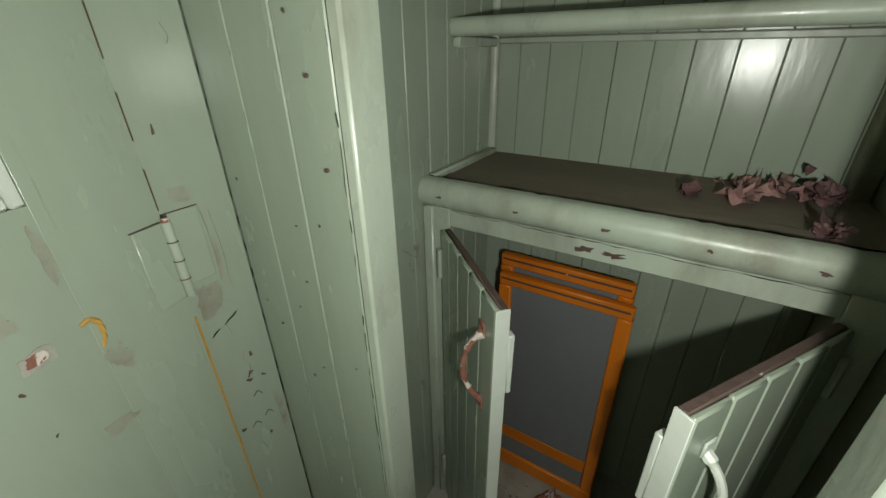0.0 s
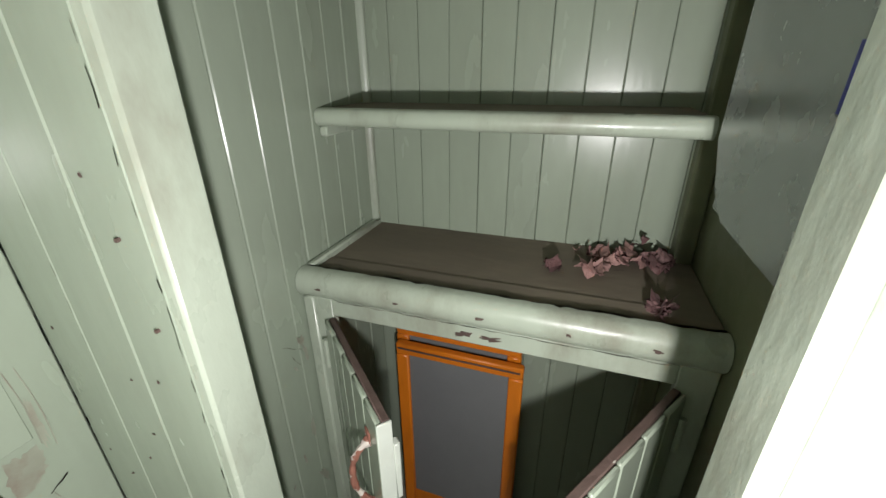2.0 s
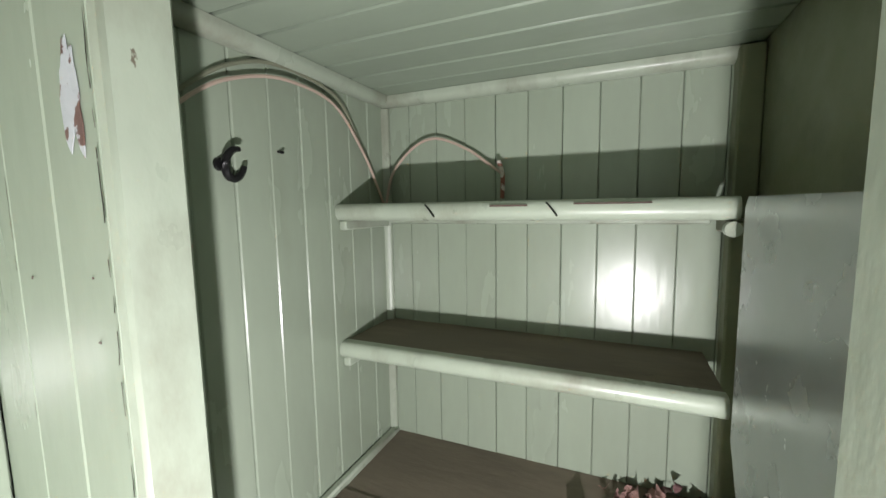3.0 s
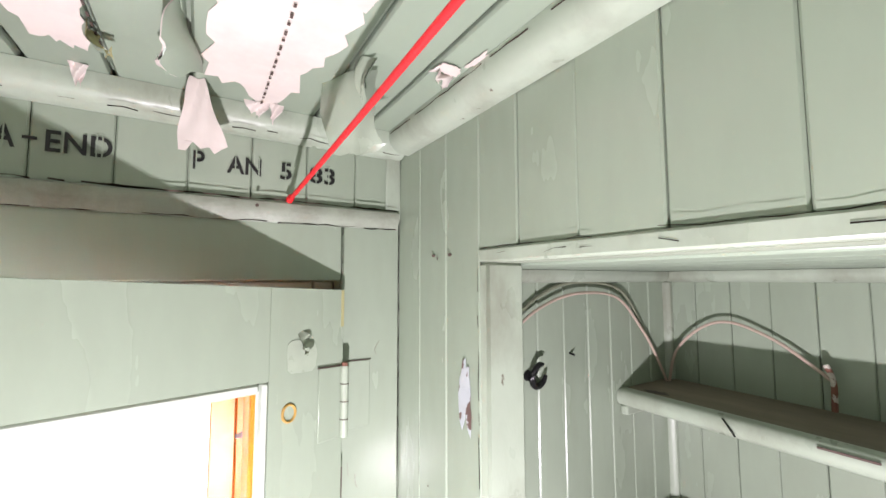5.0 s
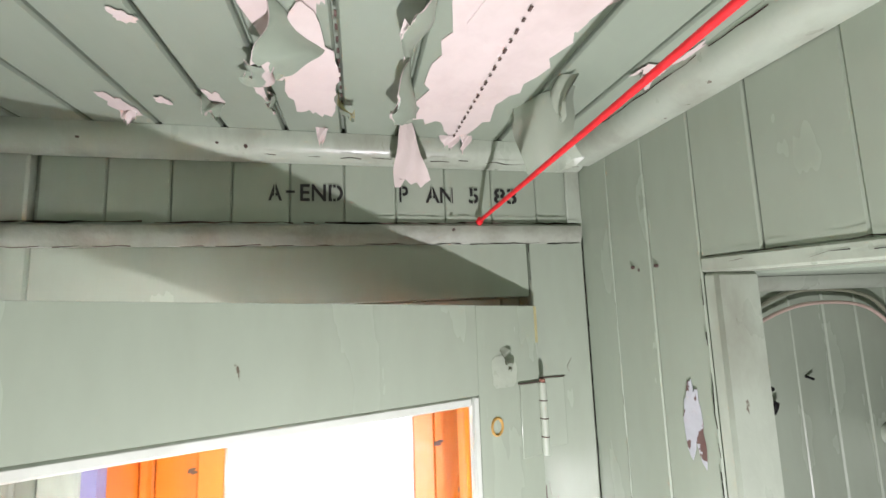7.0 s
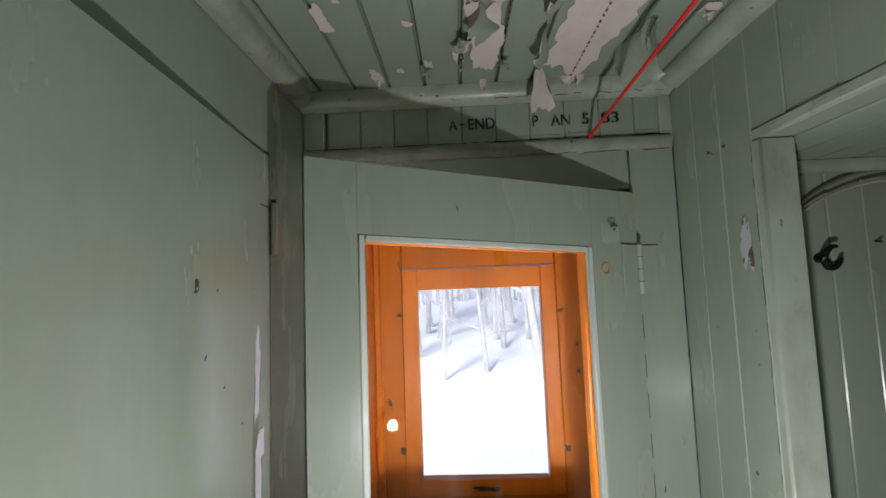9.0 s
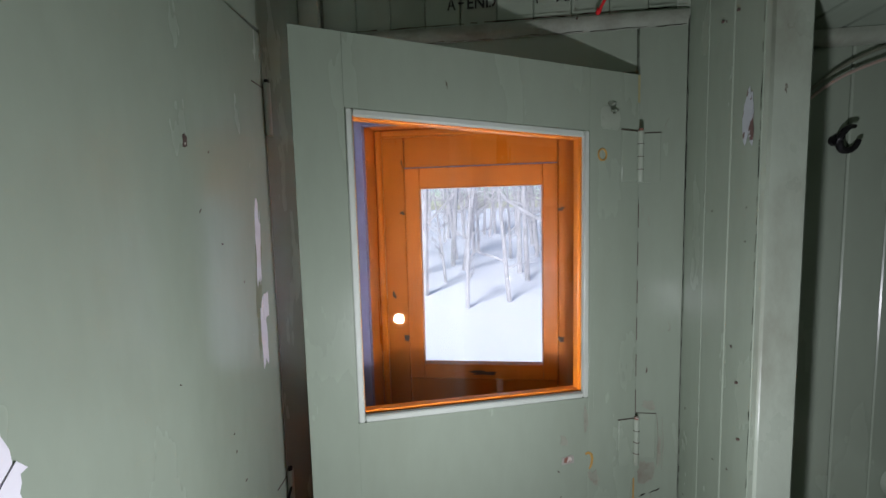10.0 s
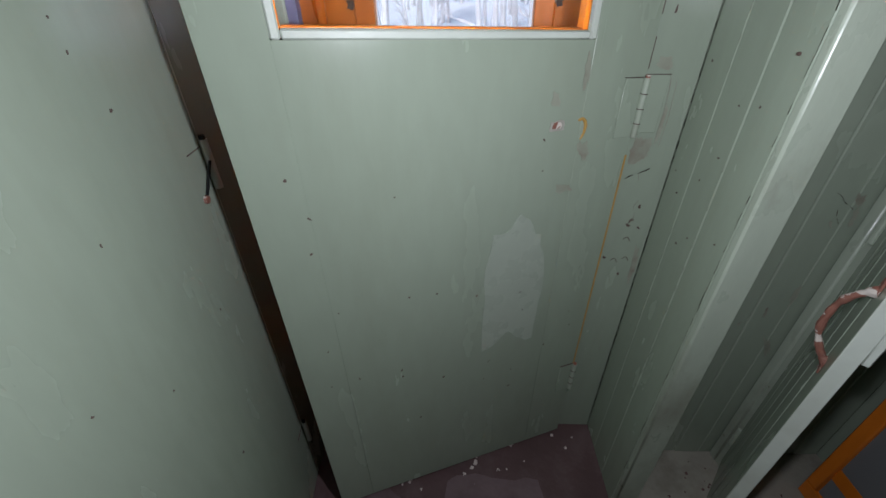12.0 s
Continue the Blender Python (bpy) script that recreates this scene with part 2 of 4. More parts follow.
def bm_disc(x, y, z, r, depth, axis="y", sides=16, bevel=0.0):
    bm = bmesh.new()
    bmesh.ops.create_cone(bm, cap_ends=True, segments=sides, radius1=r, radius2=r * 0.9, depth=depth)
    turn = {"y": Matrix.Rotation(radians(90), 4, "X"), "x": Matrix.Rotation(radians(90), 4, "Y"), "z": Matrix.Identity(4)}[axis]
    bmesh.ops.transform(bm, matrix=Matrix.Translation((x, y, z)) @ turn, verts=bm.verts[:])
    return bm


def smooth(me, angle=40):
    for p in me.polygons:
        p.use_smooth = True
    me.set_sharp_from_angle(angle=radians(angle))


def part(name, bm, mat, parent=None, label="", soft=True):
    me = bpy.data.meshes.new(name)
    bm.to_mesh(me)
    bm.free()
    if soft:
        smooth(me)
    for m in (mat if isinstance(mat, (list, tuple)) else [mat]):
        me.materials.append(m)
    ob = new(name, me)
    ob.parent = parent
    return tagged(ob, label) if label else ob


def thing(name, label, category, at=(0, 0, 0), turn=0.0, group=""):
    ob = new(name)
    ob.matrix_basis = pose(*at, 0, 0, turn)
    ob.empty_display_size = 0.1
    return tagged(ob, label, category, group)


def structure(name, bm, mat, label, category):
    return tagged(part(name, bm, mat), label, category, kind="structure")


def board_row(parent, along, start, end, width, face, depth, lo, hi, mat, sign, gap=0.0010, name="board"):
    """Tongued boards, side by side: along 'x' or 'y' from start to end; face is the plane of their fronts."""
    n = max(1, round(abs(end - start) / width))
    step = (end - start) / n
    cache = {}
    for i in range(n):
        a = start + i * step
        b = a + step
        a, b = min(a, b) + gap / 2, max(a, b) - gap / 2
        w = b - a
        if "m" not in cache:
            if along == "x":
                bm = bm_box(0, w, 0, depth * sign, lo, hi, bevel=0.0024)
            else:
                bm = bm_box(0, depth * sign, 0, w, lo, hi, bevel=0.0019)
            me = bpy.data.meshes.new(name)
            bm.to_mesh(me)
            bm.free()
            me.materials.append(mat)
            cache["m"] = me
        ob = new(name, cache["m"])
        off = 0.0009 * math.sin(i * 12.9898 + a * 40)
        ob.location = (a, face + off, 0) if along == "x" else (face + off, a, 0)
        ob.parent = parent


def bm_ragged(rx, ry, seed, points=34, rough=0.35, fine=0.10):
    """A flat torn outline in the xy plane round the origin, one face with a little thickness."""
    rng = random.Random(seed)
    ph = [rng.uniform(0, 6.28) for _ in range(6)]
    bm = bmesh.new()
    vs = []
    for i in range(points):
        a = 2 * math.pi * i / points
        c, s = math.cos(a), math.sin(a)
        sq = 1 / max(abs(c), abs(s)) ** 0.7
        r = 1 + rough * (0.4 * math.sin(2 * a + ph[0]) + 0.35 * math.sin(3 * a + ph[1]) + 0.3 * math.sin(5 * a + ph[2])) + fine * rng.uniform(-1, 1)
        vs.append(bm.verts.new((rx * c * r * sq * 0.85, ry * s * r * sq * 0.85, 0)))
    low = [bm.verts.new(v.co + Vector((0, 0, -0.0007))) for v in vs]
    ca, cb = bm.verts.new((0, 0, 0)), bm.verts.new((0, 0, -0.0007))
    for i in range(points):
        k = (i + 1) % points
        bm.faces.new((vs[i], vs[k], ca))
        bm.faces.new((low[k], low[i], cb))
        bm.faces.new((vs[k], vs[i], low[i], low[k]))
    return bm


def bm_curl(width, length, curl, taper=0.6, seed=1, twist=0.0, waves=0.004):
    """A hanging strip of paint that starts at the origin, runs down -z and rolls up towards +y. First faces outside, then a second skin."""
    rng = random.Random(seed)
    nu, nv = 7, 18
    bm = bmesh.new()
    for skin in (0, 1):
        grid = []
        for j in range(nv + 1):
            v = j / nv
            row = []
            for i in range(nu + 1):
                u = i / nu - 0.5
                w = width * (1 - (1 - taper) * v) * (1 + 0.06 * math.sin(9 * v + seed))
                ang = curl * v + twist * u * v
                if abs(ang) < 1e-4:
                    y, z = 0, -length * v
                else:
                    r = length * v / ang
                    y, z = r * (1 - math.cos(ang)), -r * math.sin(ang)
                y += waves * math.sin(7 * u + 5 * v + seed) + 0.0012 * skin
                x = u * w + 0.25 * twist * length * v * v
                if j == nv:
                    z += rng.uniform(-0.008, 0.008)
                row.append(bm.verts.new((x, y, z)))
            grid.append(row)
        for j in range(nv):
            for i in range(nu):
                f = bm.faces.new((grid[j][i], grid[j][i + 1], grid[j + 1][i + 1], grid[j + 1][i]))
                f.material_index = skin
    return bm


# ---- floor, ceiling, shell ----
floor = structure("floor", bm_box(-0.95, 0.02, -8.0, 0.0, -0.08, 0.0), M_FLOOR, "worn red-brown floor covered with dirt and torn lino", "floor")
# unseen end wall added to close the passage, far back to cut bounce
back_wall = structure("wall_south", bm_box(-1.6, 1.0, -8.12, -8.0, -0.1, 2.45), M_GREEN, "unseen plain pale green wall added to close the passage", "wall")

# ceiling boards run along the passage
bm = bm_box(-1.6, 1.0, -8.12, 0.4, 2.296, 2.40)
x = -0.9585
while x < 0.0:
    bm_box(x + 0.0015, x + 0.086 - 0.0015, -2.3, 0.0, 2.285, 2.2955, bevel=0.003, bm=bm)
    x += 0.0875
ceiling = structure("ceiling", bm, M_CEIL, "pale green boarded ceiling with badly peeling paint", "ceiling")


def cove(axis, a, b, x, y, z, sx, sy, r=0.04):
    """Half-round strip in the angle of wall and ceiling."""
    prof = [(0, 0)]
    for k in range(9):
        t = math.pi / 2 * k / 8
        prof.append((r * (0.25 + 0.75 * math.cos(t)), -r * (0.25 + 0.75 * math.sin(t))))
    prof = [(0, 0), (r, 0)] + prof[1:] + [(0, -r)]
    if axis == "x":
        return bm_extrude([(y + sy * u, z + v) for u, v in prof], "x", a, b)
    return bm_extrude([(x + sx * u, z + v) for u, v in prof], "y", a, b)


structure("trim_1", cove("x", -0.93, -0.003, 0, -0.001, 2.2845, 0, -1), M_TRIM, "rounded pale green moulding between end wall and ceiling", "moulding")
structure("trim_2", cove("y", -2.3, -0.043, -0.001, 0, 2.2845, -1, 0), M_TRIM, "rounded pale green moulding between side wall and ceiling", "moulding")
structure("trim_3", cove("y", -2.3, -0.043, -0.929, 0, 2.2845, 1, 0), M_TRIM, "rounded pale green moulding between side wall and ceiling", "moulding")

# ---- end wall with the frame of the inner door ----
wall_end = structure("wall_north", bm_boxes((-1.6, -0.872, 0.013, 0.30, -0.1, 2.45), (-0.111, 1.0, 0.013, 0.30, -0.1, 2.45), (-0.872, -0.111, 0.013, 0.30, 2.013, 2.45)),
                     M_DARKGAP, "pale green boarded end wall above a door opening", "wall")
board_row(wall_end, "x", -0.002, -0.868, 0.0866, 0.0, 0.0128, 2.128, 2.285, M_GREEN, 1)
part("corner_strip", bm_box(-0.030, 0.0, -0.006, -0.0015, 2.128, 2.285, bevel=0.002), M_TRIM, wall_end)
part("corner_strip", bm_box(-0.93, -0.876, -0.006, 0.0128, 2.128, 2.285, bevel=0.003), M_TRIM, wall_end)
part("header_board", bm_box(-0.8705, -0.112, 0.0, 0.0128, 2.0125, 2.127, bevel=0.002), M_GREEN, wall_end)
part("door_casing", bm_box(-0.1105, 0.0, -0.002, 0.0128, 0.0, 2.127, bevel=0.003), M_GREEN, wall_end)
part("door_casing", bm_box(-0.93, -0.8715, -0.002, 0.0128, 0.0, 2.127, bevel=0.003), M_GREEN, wall_end)
part("ledge", bm_extrude([(0.0, 2.108), (-0.005, 2.108), (-0.009, 2.116), (-0.013, 2.124), (-0.014, 2.134), (-0.012, 2.140), (-0.006, 2.143), (0.0, 2.143)], "x", -0.93, -0.006), M_LEDGE, wall_end, "grimy grey-green ledge")
part("corner_bead", bm_tube([(-0.925, -0.006, 0.0), (-0.925, -0.006, 2.11)], 0.009), M_TRIM, wall_end)
# rebate, stop and violet edge
part("door_stop", bm_boxes((-0.8715, -0.817, 0.045, 0.075, 0.0, 2.0125), bevel=0.004), M_TRIM, wall_end)
part("door_stop", bm_boxes((-0.150, -0.1115, 0.045, 0.075, 0.0, 2.0125), bevel=0.004), M_TRIM, wall_end)
part("door_stop", bm_boxes((-0.8165, -0.1505, 0.045, 0.075, 1.962, 2.0125), bevel=0.004), M_TRIM, wall_end)
part("primed_edge", bm_boxes((-0.8165, -0.796, 0.050, 0.075, 1.06, 1.9615), (-0.8165, -0.796, 0.050, 0.075, 0.0, 0.95)), M_PURPLE, wall_end, "chipped violet-grey primed door edge")
part("primed_edge", bm_box(-0.164, -0.1505, 0.050, 0.075, 0.0, 1.9615), M_PURPLE, wall_end, "violet-grey primed door edge")
part("primed_edge", bm_box(-0.7955, -0.1645, 0.050, 0.075, 1.934, 1.9615), M_PURPLE, wall_end, "violet-grey primed door edge")
part("bare_edge", bm_box(-0.8165, -0.797, 0.052, 0.075, 0.951, 1.059, bevel=0.003), M_ORANGE, wall_end)
# orange reveal of the outer doorway
part("reveal", bm_box(-0.8715, -0.796, 0.0755, 0.30, 0.0, 2.0125), M_ORANGE, wall_end, "orange painted door reveal")
part("reveal", bm_box(-0.164, -0.1115, 0.0755, 0.30, 0.0, 2.0125), M_ORANGE, wall_end, "orange painted door reveal")
part("reveal", bm_box(-0.7955, -0.1645, 0.0755, 0.30, 1.944, 2.0125), M_ORANGE, wall_end, "orange painted door reveal")
part("bead", bm_box(-0.7955, -0.775, 0.165, 0.185, 0.0, 1.944, bevel=0.005), M_ORANGE, wall_end)
part("bead", bm_box(-0.185, -0.1645, 0.165, 0.185, 0.0, 1.944, bevel=0.005), M_ORANGE, wall_end)
part("bead", bm_box(-0.7745, -0.1855, 0.165, 0.185, 1.922, 1.944, bevel=0.005), M_ORANGE, wall_end)
structure("sill", bm_box(-0.8715, -0.1115, 0.0005, 0.30, -0.08, 0.004, bevel=0.004), M_SILL, "black dirty door sill with paint crumbs", "door sill")
# keeper of the latch on the frame
keeper = thing("latch_keeper", "small green painted iron latch keeper on the door frame", "latch", (-0.903, -0.003, 1.08))
part("plate", bm_box(-0.016, 0.016, -0.004, 0.0, -0.03, 0.035, bevel=0.002), M_TRIM, keeper)
part("staple", bm_tube([(0.0, -0.003, 0.01), (0.0, -0.02, 0.005), (0.002, -0.022, -0.015), (0.002, -0.004, -0.03)], 0.005), M_TRIM, keeper)

# stencilled lettering on the boards
def lettering(text, x, z, height, width):
    cu = bpy.data.curves.new("lettering", "FONT")
    cu.body, cu.size, cu.extrude, cu.offset = text, 1.0, 0.0, 0.018
    ob = new("lettering", cu)
    bpy.context.view_layer.update()
    w = max(ob.dimensions.x, 0.01)
    h = max(ob.dimensions.y, 0.01)
    cu.materials.append(M_BLACKINK)
    ob.matrix_basis = Matrix.Translation((x, -0.0022, z)) @ Matrix.Rotation(radians(90), 4, "X") @ Matrix.Diagonal((width / w, height / h, 1, 1))
    ob.parent = wall_end
    ob["label"] = "black stencilled letters"
    # stencil bridges: thin gaps of wall paint
    return ob


for word, x, w in (("A", -0.553, 0.021), ("END", -0.507, 0.068), ("P", -0.344, 0.015), ("AN", -0.296, 0.049), ("5", -0.220, 0.018), ("83", -0.172, 0.044)):
    lettering(word, x, 2.1825, 0.0285, w)
part("dash", bm_box(-0.527, -0.513, -0.0022, -0.0015, 2.195, 2.199), M_BLACKINK, wall_end, "black stencilled dash")
for x in (-0.5445, -0.4885, -0.4545, -0.4485, -0.339, -0.286, -0.252, -0.211, -0.161, -0.139):
    part("stencil_bridge", bm_box(x, x + 0.0016, -0.0031, -0.0024, 2.180, 2.213), M_GREEN, wall_end)

# ---- right-hand wall with the closet opening ----
OZ = 2.037
wall_right = structure("wall_east", bm_boxes((0.012, 0.055, -0.262, 0.0125, 0.0, 2.30), (0.012, 0.055, -8.0, -0.786, 0.0, 2.30), (0.012, 0.055, -0.786, -0.262, OZ, 2.30)),
                       M_DARKGAP, "pale green boarded wall with an open closet doorway", "wall")
board_row(wall_right, "y", 0.0, -0.2605, 0.087, 0.0, 0.0118, 0.0, 2.285, M_GREEN, 1)
board_row(wall_right, "y", -0.2615, -0.3390, 0.0775, 0.0, 0.0118, OZ + 0.0192, 2.285, M_GREEN, 1)
board_row(wall_right, "y", -0.3390, -2.33, 0.0905, 0.0, 0.0118, OZ + 0.0192, 2.285, M_GREEN, 1)
board_row(wall_right, "y", -0.8425, -2.3, 0.0905, 0.0, 0.0118, 0.0, OZ + 0.019, M_GREEN, 1)
# casing of the closet
part("jamb", bm_box(-0.003, 0.060, -0.2830, -0.2625, 0.0, OZ, bevel=0.004), M_TRIM, wall_right)
part("jamb", bm_box(-0.006, 0.060, -0.7970, -0.778, 0.0, OZ, bevel=0.005), M_TRIM, wall_right)
part("casing", bm_box(-0.012, 0.0115, -0.842, -0.7975, 0.0, OZ, bevel=0.004), M_WHITE, wall_right)
part("head", bm_box(-0.003, 0.060, -0.842, -0.2615, OZ + 0.0005, OZ + 0.019, bevel=0.0025), M_TRIM, wall_right)

# ---- left-hand wall ----
wall_left = structure("wall_west", bm_boxes((-1.05, -0.931, -0.188, 0.0125, 0.0, 2.30), (-1.05, -0.931, -8.0, -0.86, 0.0, 2.30), (-1.05, -0.931, -0.86, -0.188, 2.085, 2.30)),
                      M_GREEN, "flat pale green painted wall with a side doorway", "wall")
structure("wall_west_outer", bm_box(-1.6, -1.5, -8.0, 0.0125, -0.1, 2.3), M_DARKGAP, "dark wall of the room beyond the side door", "wall")
structure("floor_side", bm_box(-1.5, -0.955, -8.0, 0.0, -0.08, -0.002), M_FLOOR, "dark floor of the side room", "floor")

# ---- closet shell ----
CX, CY0, CY1 = 0.740, -0.092, -0.905
closet_back = structure("wall_closet_back", bm_box(CX + 0.012, CX + 0.06, -1.0, 0.0125, -0.08, 2.30), M_DARKGAP, "pale green boarded closet back wall", "wall")
board_row(closet_back, "y", -0.0885, -0.9387, 0.0773, CX, 0.0118, 0.0, 2.03, M_GREEN, 1)
closet_left = structure("wall_closet_north", bm_box(0.0555, CX + 0.0115, CY0 + 0.012, CY0 + 0.09, 0.0, 2.285), M_DARKGAP, "pale green boarded closet side wall", "wall")
board_row(closet_left, "x", 0.0605, 0.114, 0.0535, CY0, 0.0118, 0.0, 2.03, M_GREEN, 1)
board_row(closet_left, "x", 0.114, CX - 0.003, 0.0795, CY0, 0.0118, 0.0, 2.03, M_GREEN, 1)
# south side and corner post are a darker olive than the other closet walls
closet_right = structure("wall_closet_south", bm_box(0.0555, CX + 0.0115, CY1 - 0.05, CY1, 0.0, 2.285), M_OLIVE, "dark olive closet side wall", "wall")
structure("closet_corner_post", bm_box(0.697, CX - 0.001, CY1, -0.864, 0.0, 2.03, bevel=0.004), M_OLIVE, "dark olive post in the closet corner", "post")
bm = bm_box(0.0605, CX - 0.0005, CY1, CY0, 2.046, 2.10)
x = 0.062
while x < CX - 0.05:
    bm_box(x + 0.001, min(x + 0.082, CX - 0.001) - 0.001, CY1, CY0, 2.034, 2.0455, bevel=0.003, bm=bm)
    x += 0.0835
structure("ceiling_closet", bm, M_CEIL, "grey-green boarded closet ceiling", "ceiling")
structure("floor_closet", bm_box(0.0205, CX + 0.011, -1.0, 0.0, -0.08, 0.0), M_CABFLOOR, "dusty grey-brown closet floor", "floor")
structure("trim_4", cove("y", CY1, CY0 - 0.001, CX - 0.001, 0, 2.033, -1, 0, 0.026), M_TRIM, "rounded moulding under the closet ceiling", "moulding")
structure("trim_5", cove("x", 0.0605, CX - 0.028, 0, CY0 - 0.001, 2.033, 0, -1, 0.026), M_TRIM, "rounded moulding under the closet ceiling", "moulding")
structure("trim_6", bm_extrude([(CX - 0.001, CY0 - 0.001), (CX - 0.018, CY0 - 0.001), (CX - 0.016, CY0 - 0.012), (CX - 0.010, CY0 - 0.018), (CX - 0.001, CY0 - 0.018)], "z", 1.11, 2.005), M_TRIM, "narrow green moulding in the closet corner", "moulding")

# ---- shelves in the closet ----
def nosing(x, z0, z1, y0, y1, depth):
    """Rounded front edge of a shelf."""
    h = (z1 - z0) / 2
    prof = [(x + depth, z0), (x + depth, z1)]
    for k in range(9):
        a = math.pi / 2 + math.pi * k / 8
        prof.append((x + h * 0.8 + h * 0.8 * math.cos(a), (z0 + z1) / 2 + h * math.sin(a)))
    return bm_extrude(prof, "y", y0, y1)


def shelf(front, top, label):
    s = thing("shelf", label, "shelf", (0, 0, 0), group="closet shelves")
    part("board", bm_box(front + 0.032, CX - 0.0005, -0.838, CY0 - 0.001, top - 0.030, top - 0.001), M_BENCH, s, "bare dusty wooden board")
    part("front_edge", nosing(front, top - 0.036, top + 0.001, -0.839, CY0 - 0.001, 0.0315), M_TRIM, s, "rounded chipped green front edge")
    part("cleat", bm_box(front + 0.012, CX - 0.02, CY0 - 0.02, CY0 - 0.001, top - 0.058, top - 0.0365, bevel=0.003), M_TRIM, s)
    part("cleat", bm_box(CX - 0.02, CX - 0.0005, -0.838, CY0 - 0.021, top - 0.052, top - 0.0365, bevel=0.003), M_TRIM, s)
    return s


shelf(0.512, 1.441, "pale green wooden shelf with a dark dusty top")
upper = shelf(0.518, 1.757, "upper pale green shelf with chipped edge and bent nails")
part("peg", bm_tube([(0.516, -0.830, 1.708), (0.533, -0.830, 1.708)], 0.012, 10), M_TRIM, upper)
for y, tilt in ((-0.326, 0.012), (-0.563, 0.010)):
    part("nail", bm_tube([(0.522, y + tilt, 1.753), (0.515, y, 1.743), (0.512, y - tilt, 1.729)], 0.0016, 6), M_IRON_GAP, upper, "bent dark nail")
part("chip", bm_box(0.5172, 0.519, -0.52, -0.45, 1.747, 1.7505), M_BROWNEDGE, upper)
part("chip", bm_box(0.5172, 0.519, -0.72, -0.60, 1.749, 1.752), M_BROWNEDGE, upper)
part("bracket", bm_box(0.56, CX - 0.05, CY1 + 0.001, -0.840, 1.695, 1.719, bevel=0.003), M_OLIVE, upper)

# ---- cupboard under the bench ----
bench_top = thing("bench_top", "dusty brown wooden bench top with a thick rounded green edge", "bench top")
part("board", bm_box(0.410, CX - 0.0005, CY1 + 0.002, CY0 - 0.022, 1.079, 1.111), M_BENCH, bench_top, "dusty bare brown board")
part("plank_edge", bm_box(0.410, 0.478, CY1 + 0.002, CY0 - 0.023, 1.1115, 1.114), M_BENCH, bench_top)
part("front_edge", nosing(0.370, 1.059, 1.123, CY1 + 0.002, CY0 - 0.001, 0.0395), M_TRIM, bench_top, "thick rounded pale green front edge")
part("side_strip", bm_box(0.410, CX - 0.0005, CY0 - 0.0215, CY0 - 0.001, 1.079, 1.126, bevel=0.005), M_TRIM, bench_top)
cupboard = thing("cupboard", "built-in pale green cupboard with two doors standing open", "cupboard")
part("face_frame", bm_boxes((0.390, 0.410, -0.164, CY0 - 0.001, 0.001, 1.0585), (0.390, 0.410, CY1 + 0.002, -0.843, 0.001, 1.0585), (0.390, 0.410, -0.8425, -0.1645, 1.016, 1.0585), bevel=0.002), M_TRIM, cupboard)
part("strip", bm_box(0.384, 0.410, CY0 - 0.03, CY0 - 0.0012, 0.001, 1.058, bevel=0.004), M_TRIM, cupboard)
for k, (y, w) in enumerate(((-0.465, 0.035), (-0.520, 0.04))):
    bm = bm_ragged(w / 2, 0.006, 30 + k, 22, 0.5, 0.3)
    bmesh.ops.transform(bm, matrix=pose(0.3892, y, 1.036, 90, 6, 90), verts=bm.verts[:])
    part("chipped_paint", bm, M_BROWNEDGE, cupboard, "dark chipped spot")


def cupboard_door(at, side, turn, width, handle_mat, handle_label, worn=0.0):
    """A boarded leaf hinged at the origin; it runs to side * y, its front at -x."""
    d = part("door", bm_box(-0.014, 0.0, min(0, side * width), max(0, side * width), 0.040, 0.986, bevel=0.002), M_BROWNEDGE, cupboard, "tongued-board cupboard door standing open")
    d.matrix_basis = pose(*at, 0, 0, turn)
    n = 5
    for i in range(n):
        a, b = side * width * i / n, side * width * (i + 1) / n
        lo, hi = min(a, b) + 0.0012, max(a, b) - 0.0012
        part("board", bm_box(-0.024, -0.0142, lo, hi, 0.041, 0.985, bevel=0.003), M_GREEN, d)
    e = side * width
    part("edge_strip", bm_box(-0.0245, 0.001, min(e, e + side * 0.004), max(e, e + side * 0.004), 0.041, 0.986, bevel=0.001), M_WHITE, d, "white painted leaf edge")
    hy = side * (width - 0.050)
    part("handle", bm_tube([(-0.022, hy, 0.905), (-0.036, hy, 0.897), (-0.050, hy - side * 0.004, 0.875), (-0.057, hy - side * 0.008, 0.845), (-0.056, hy - side * 0.010, 0.80), (-0.044, hy - side * 0.006, 0.768), (-0.032, hy - side * 0.002, 0.750), (-0.022, hy, 0.742)],
                           lambda t: (0.0060 if 0.12 < t < 0.88 else 0.009) + worn * math.sin(37 * t) * math.sin(11 * t + 1)), handle_mat, d, handle_label)
    for z in (0.915, 0.732):
        part("handle_foot", bm_box(-0.0275, -0.0235, hy - 0.012, hy + 0.012, z - 0.014, z + 0.014, bevel=0.0025), handle_mat, d)
    part("catch", bm_box(0.0015, 0.013, min(e - side * 0.014, e + side * 0.003), max(e - side * 0.014, e + side * 0.003), 0.80, 0.93, bevel=0.002), M_WHITE, d)
    for z in (0.12, 0.86):
        part("hinge", bm_tube([(-0.028, side * 0.001, z), (-0.028, side * 0.001, z + 0.075)], 0.006), M_TRIM, d)
    return d


cupboard_door((0.392, -0.166, 0.026), -1, -42.2, 0.330, M_RUST, "rusty iron handle with flaking paint", 0.0016)
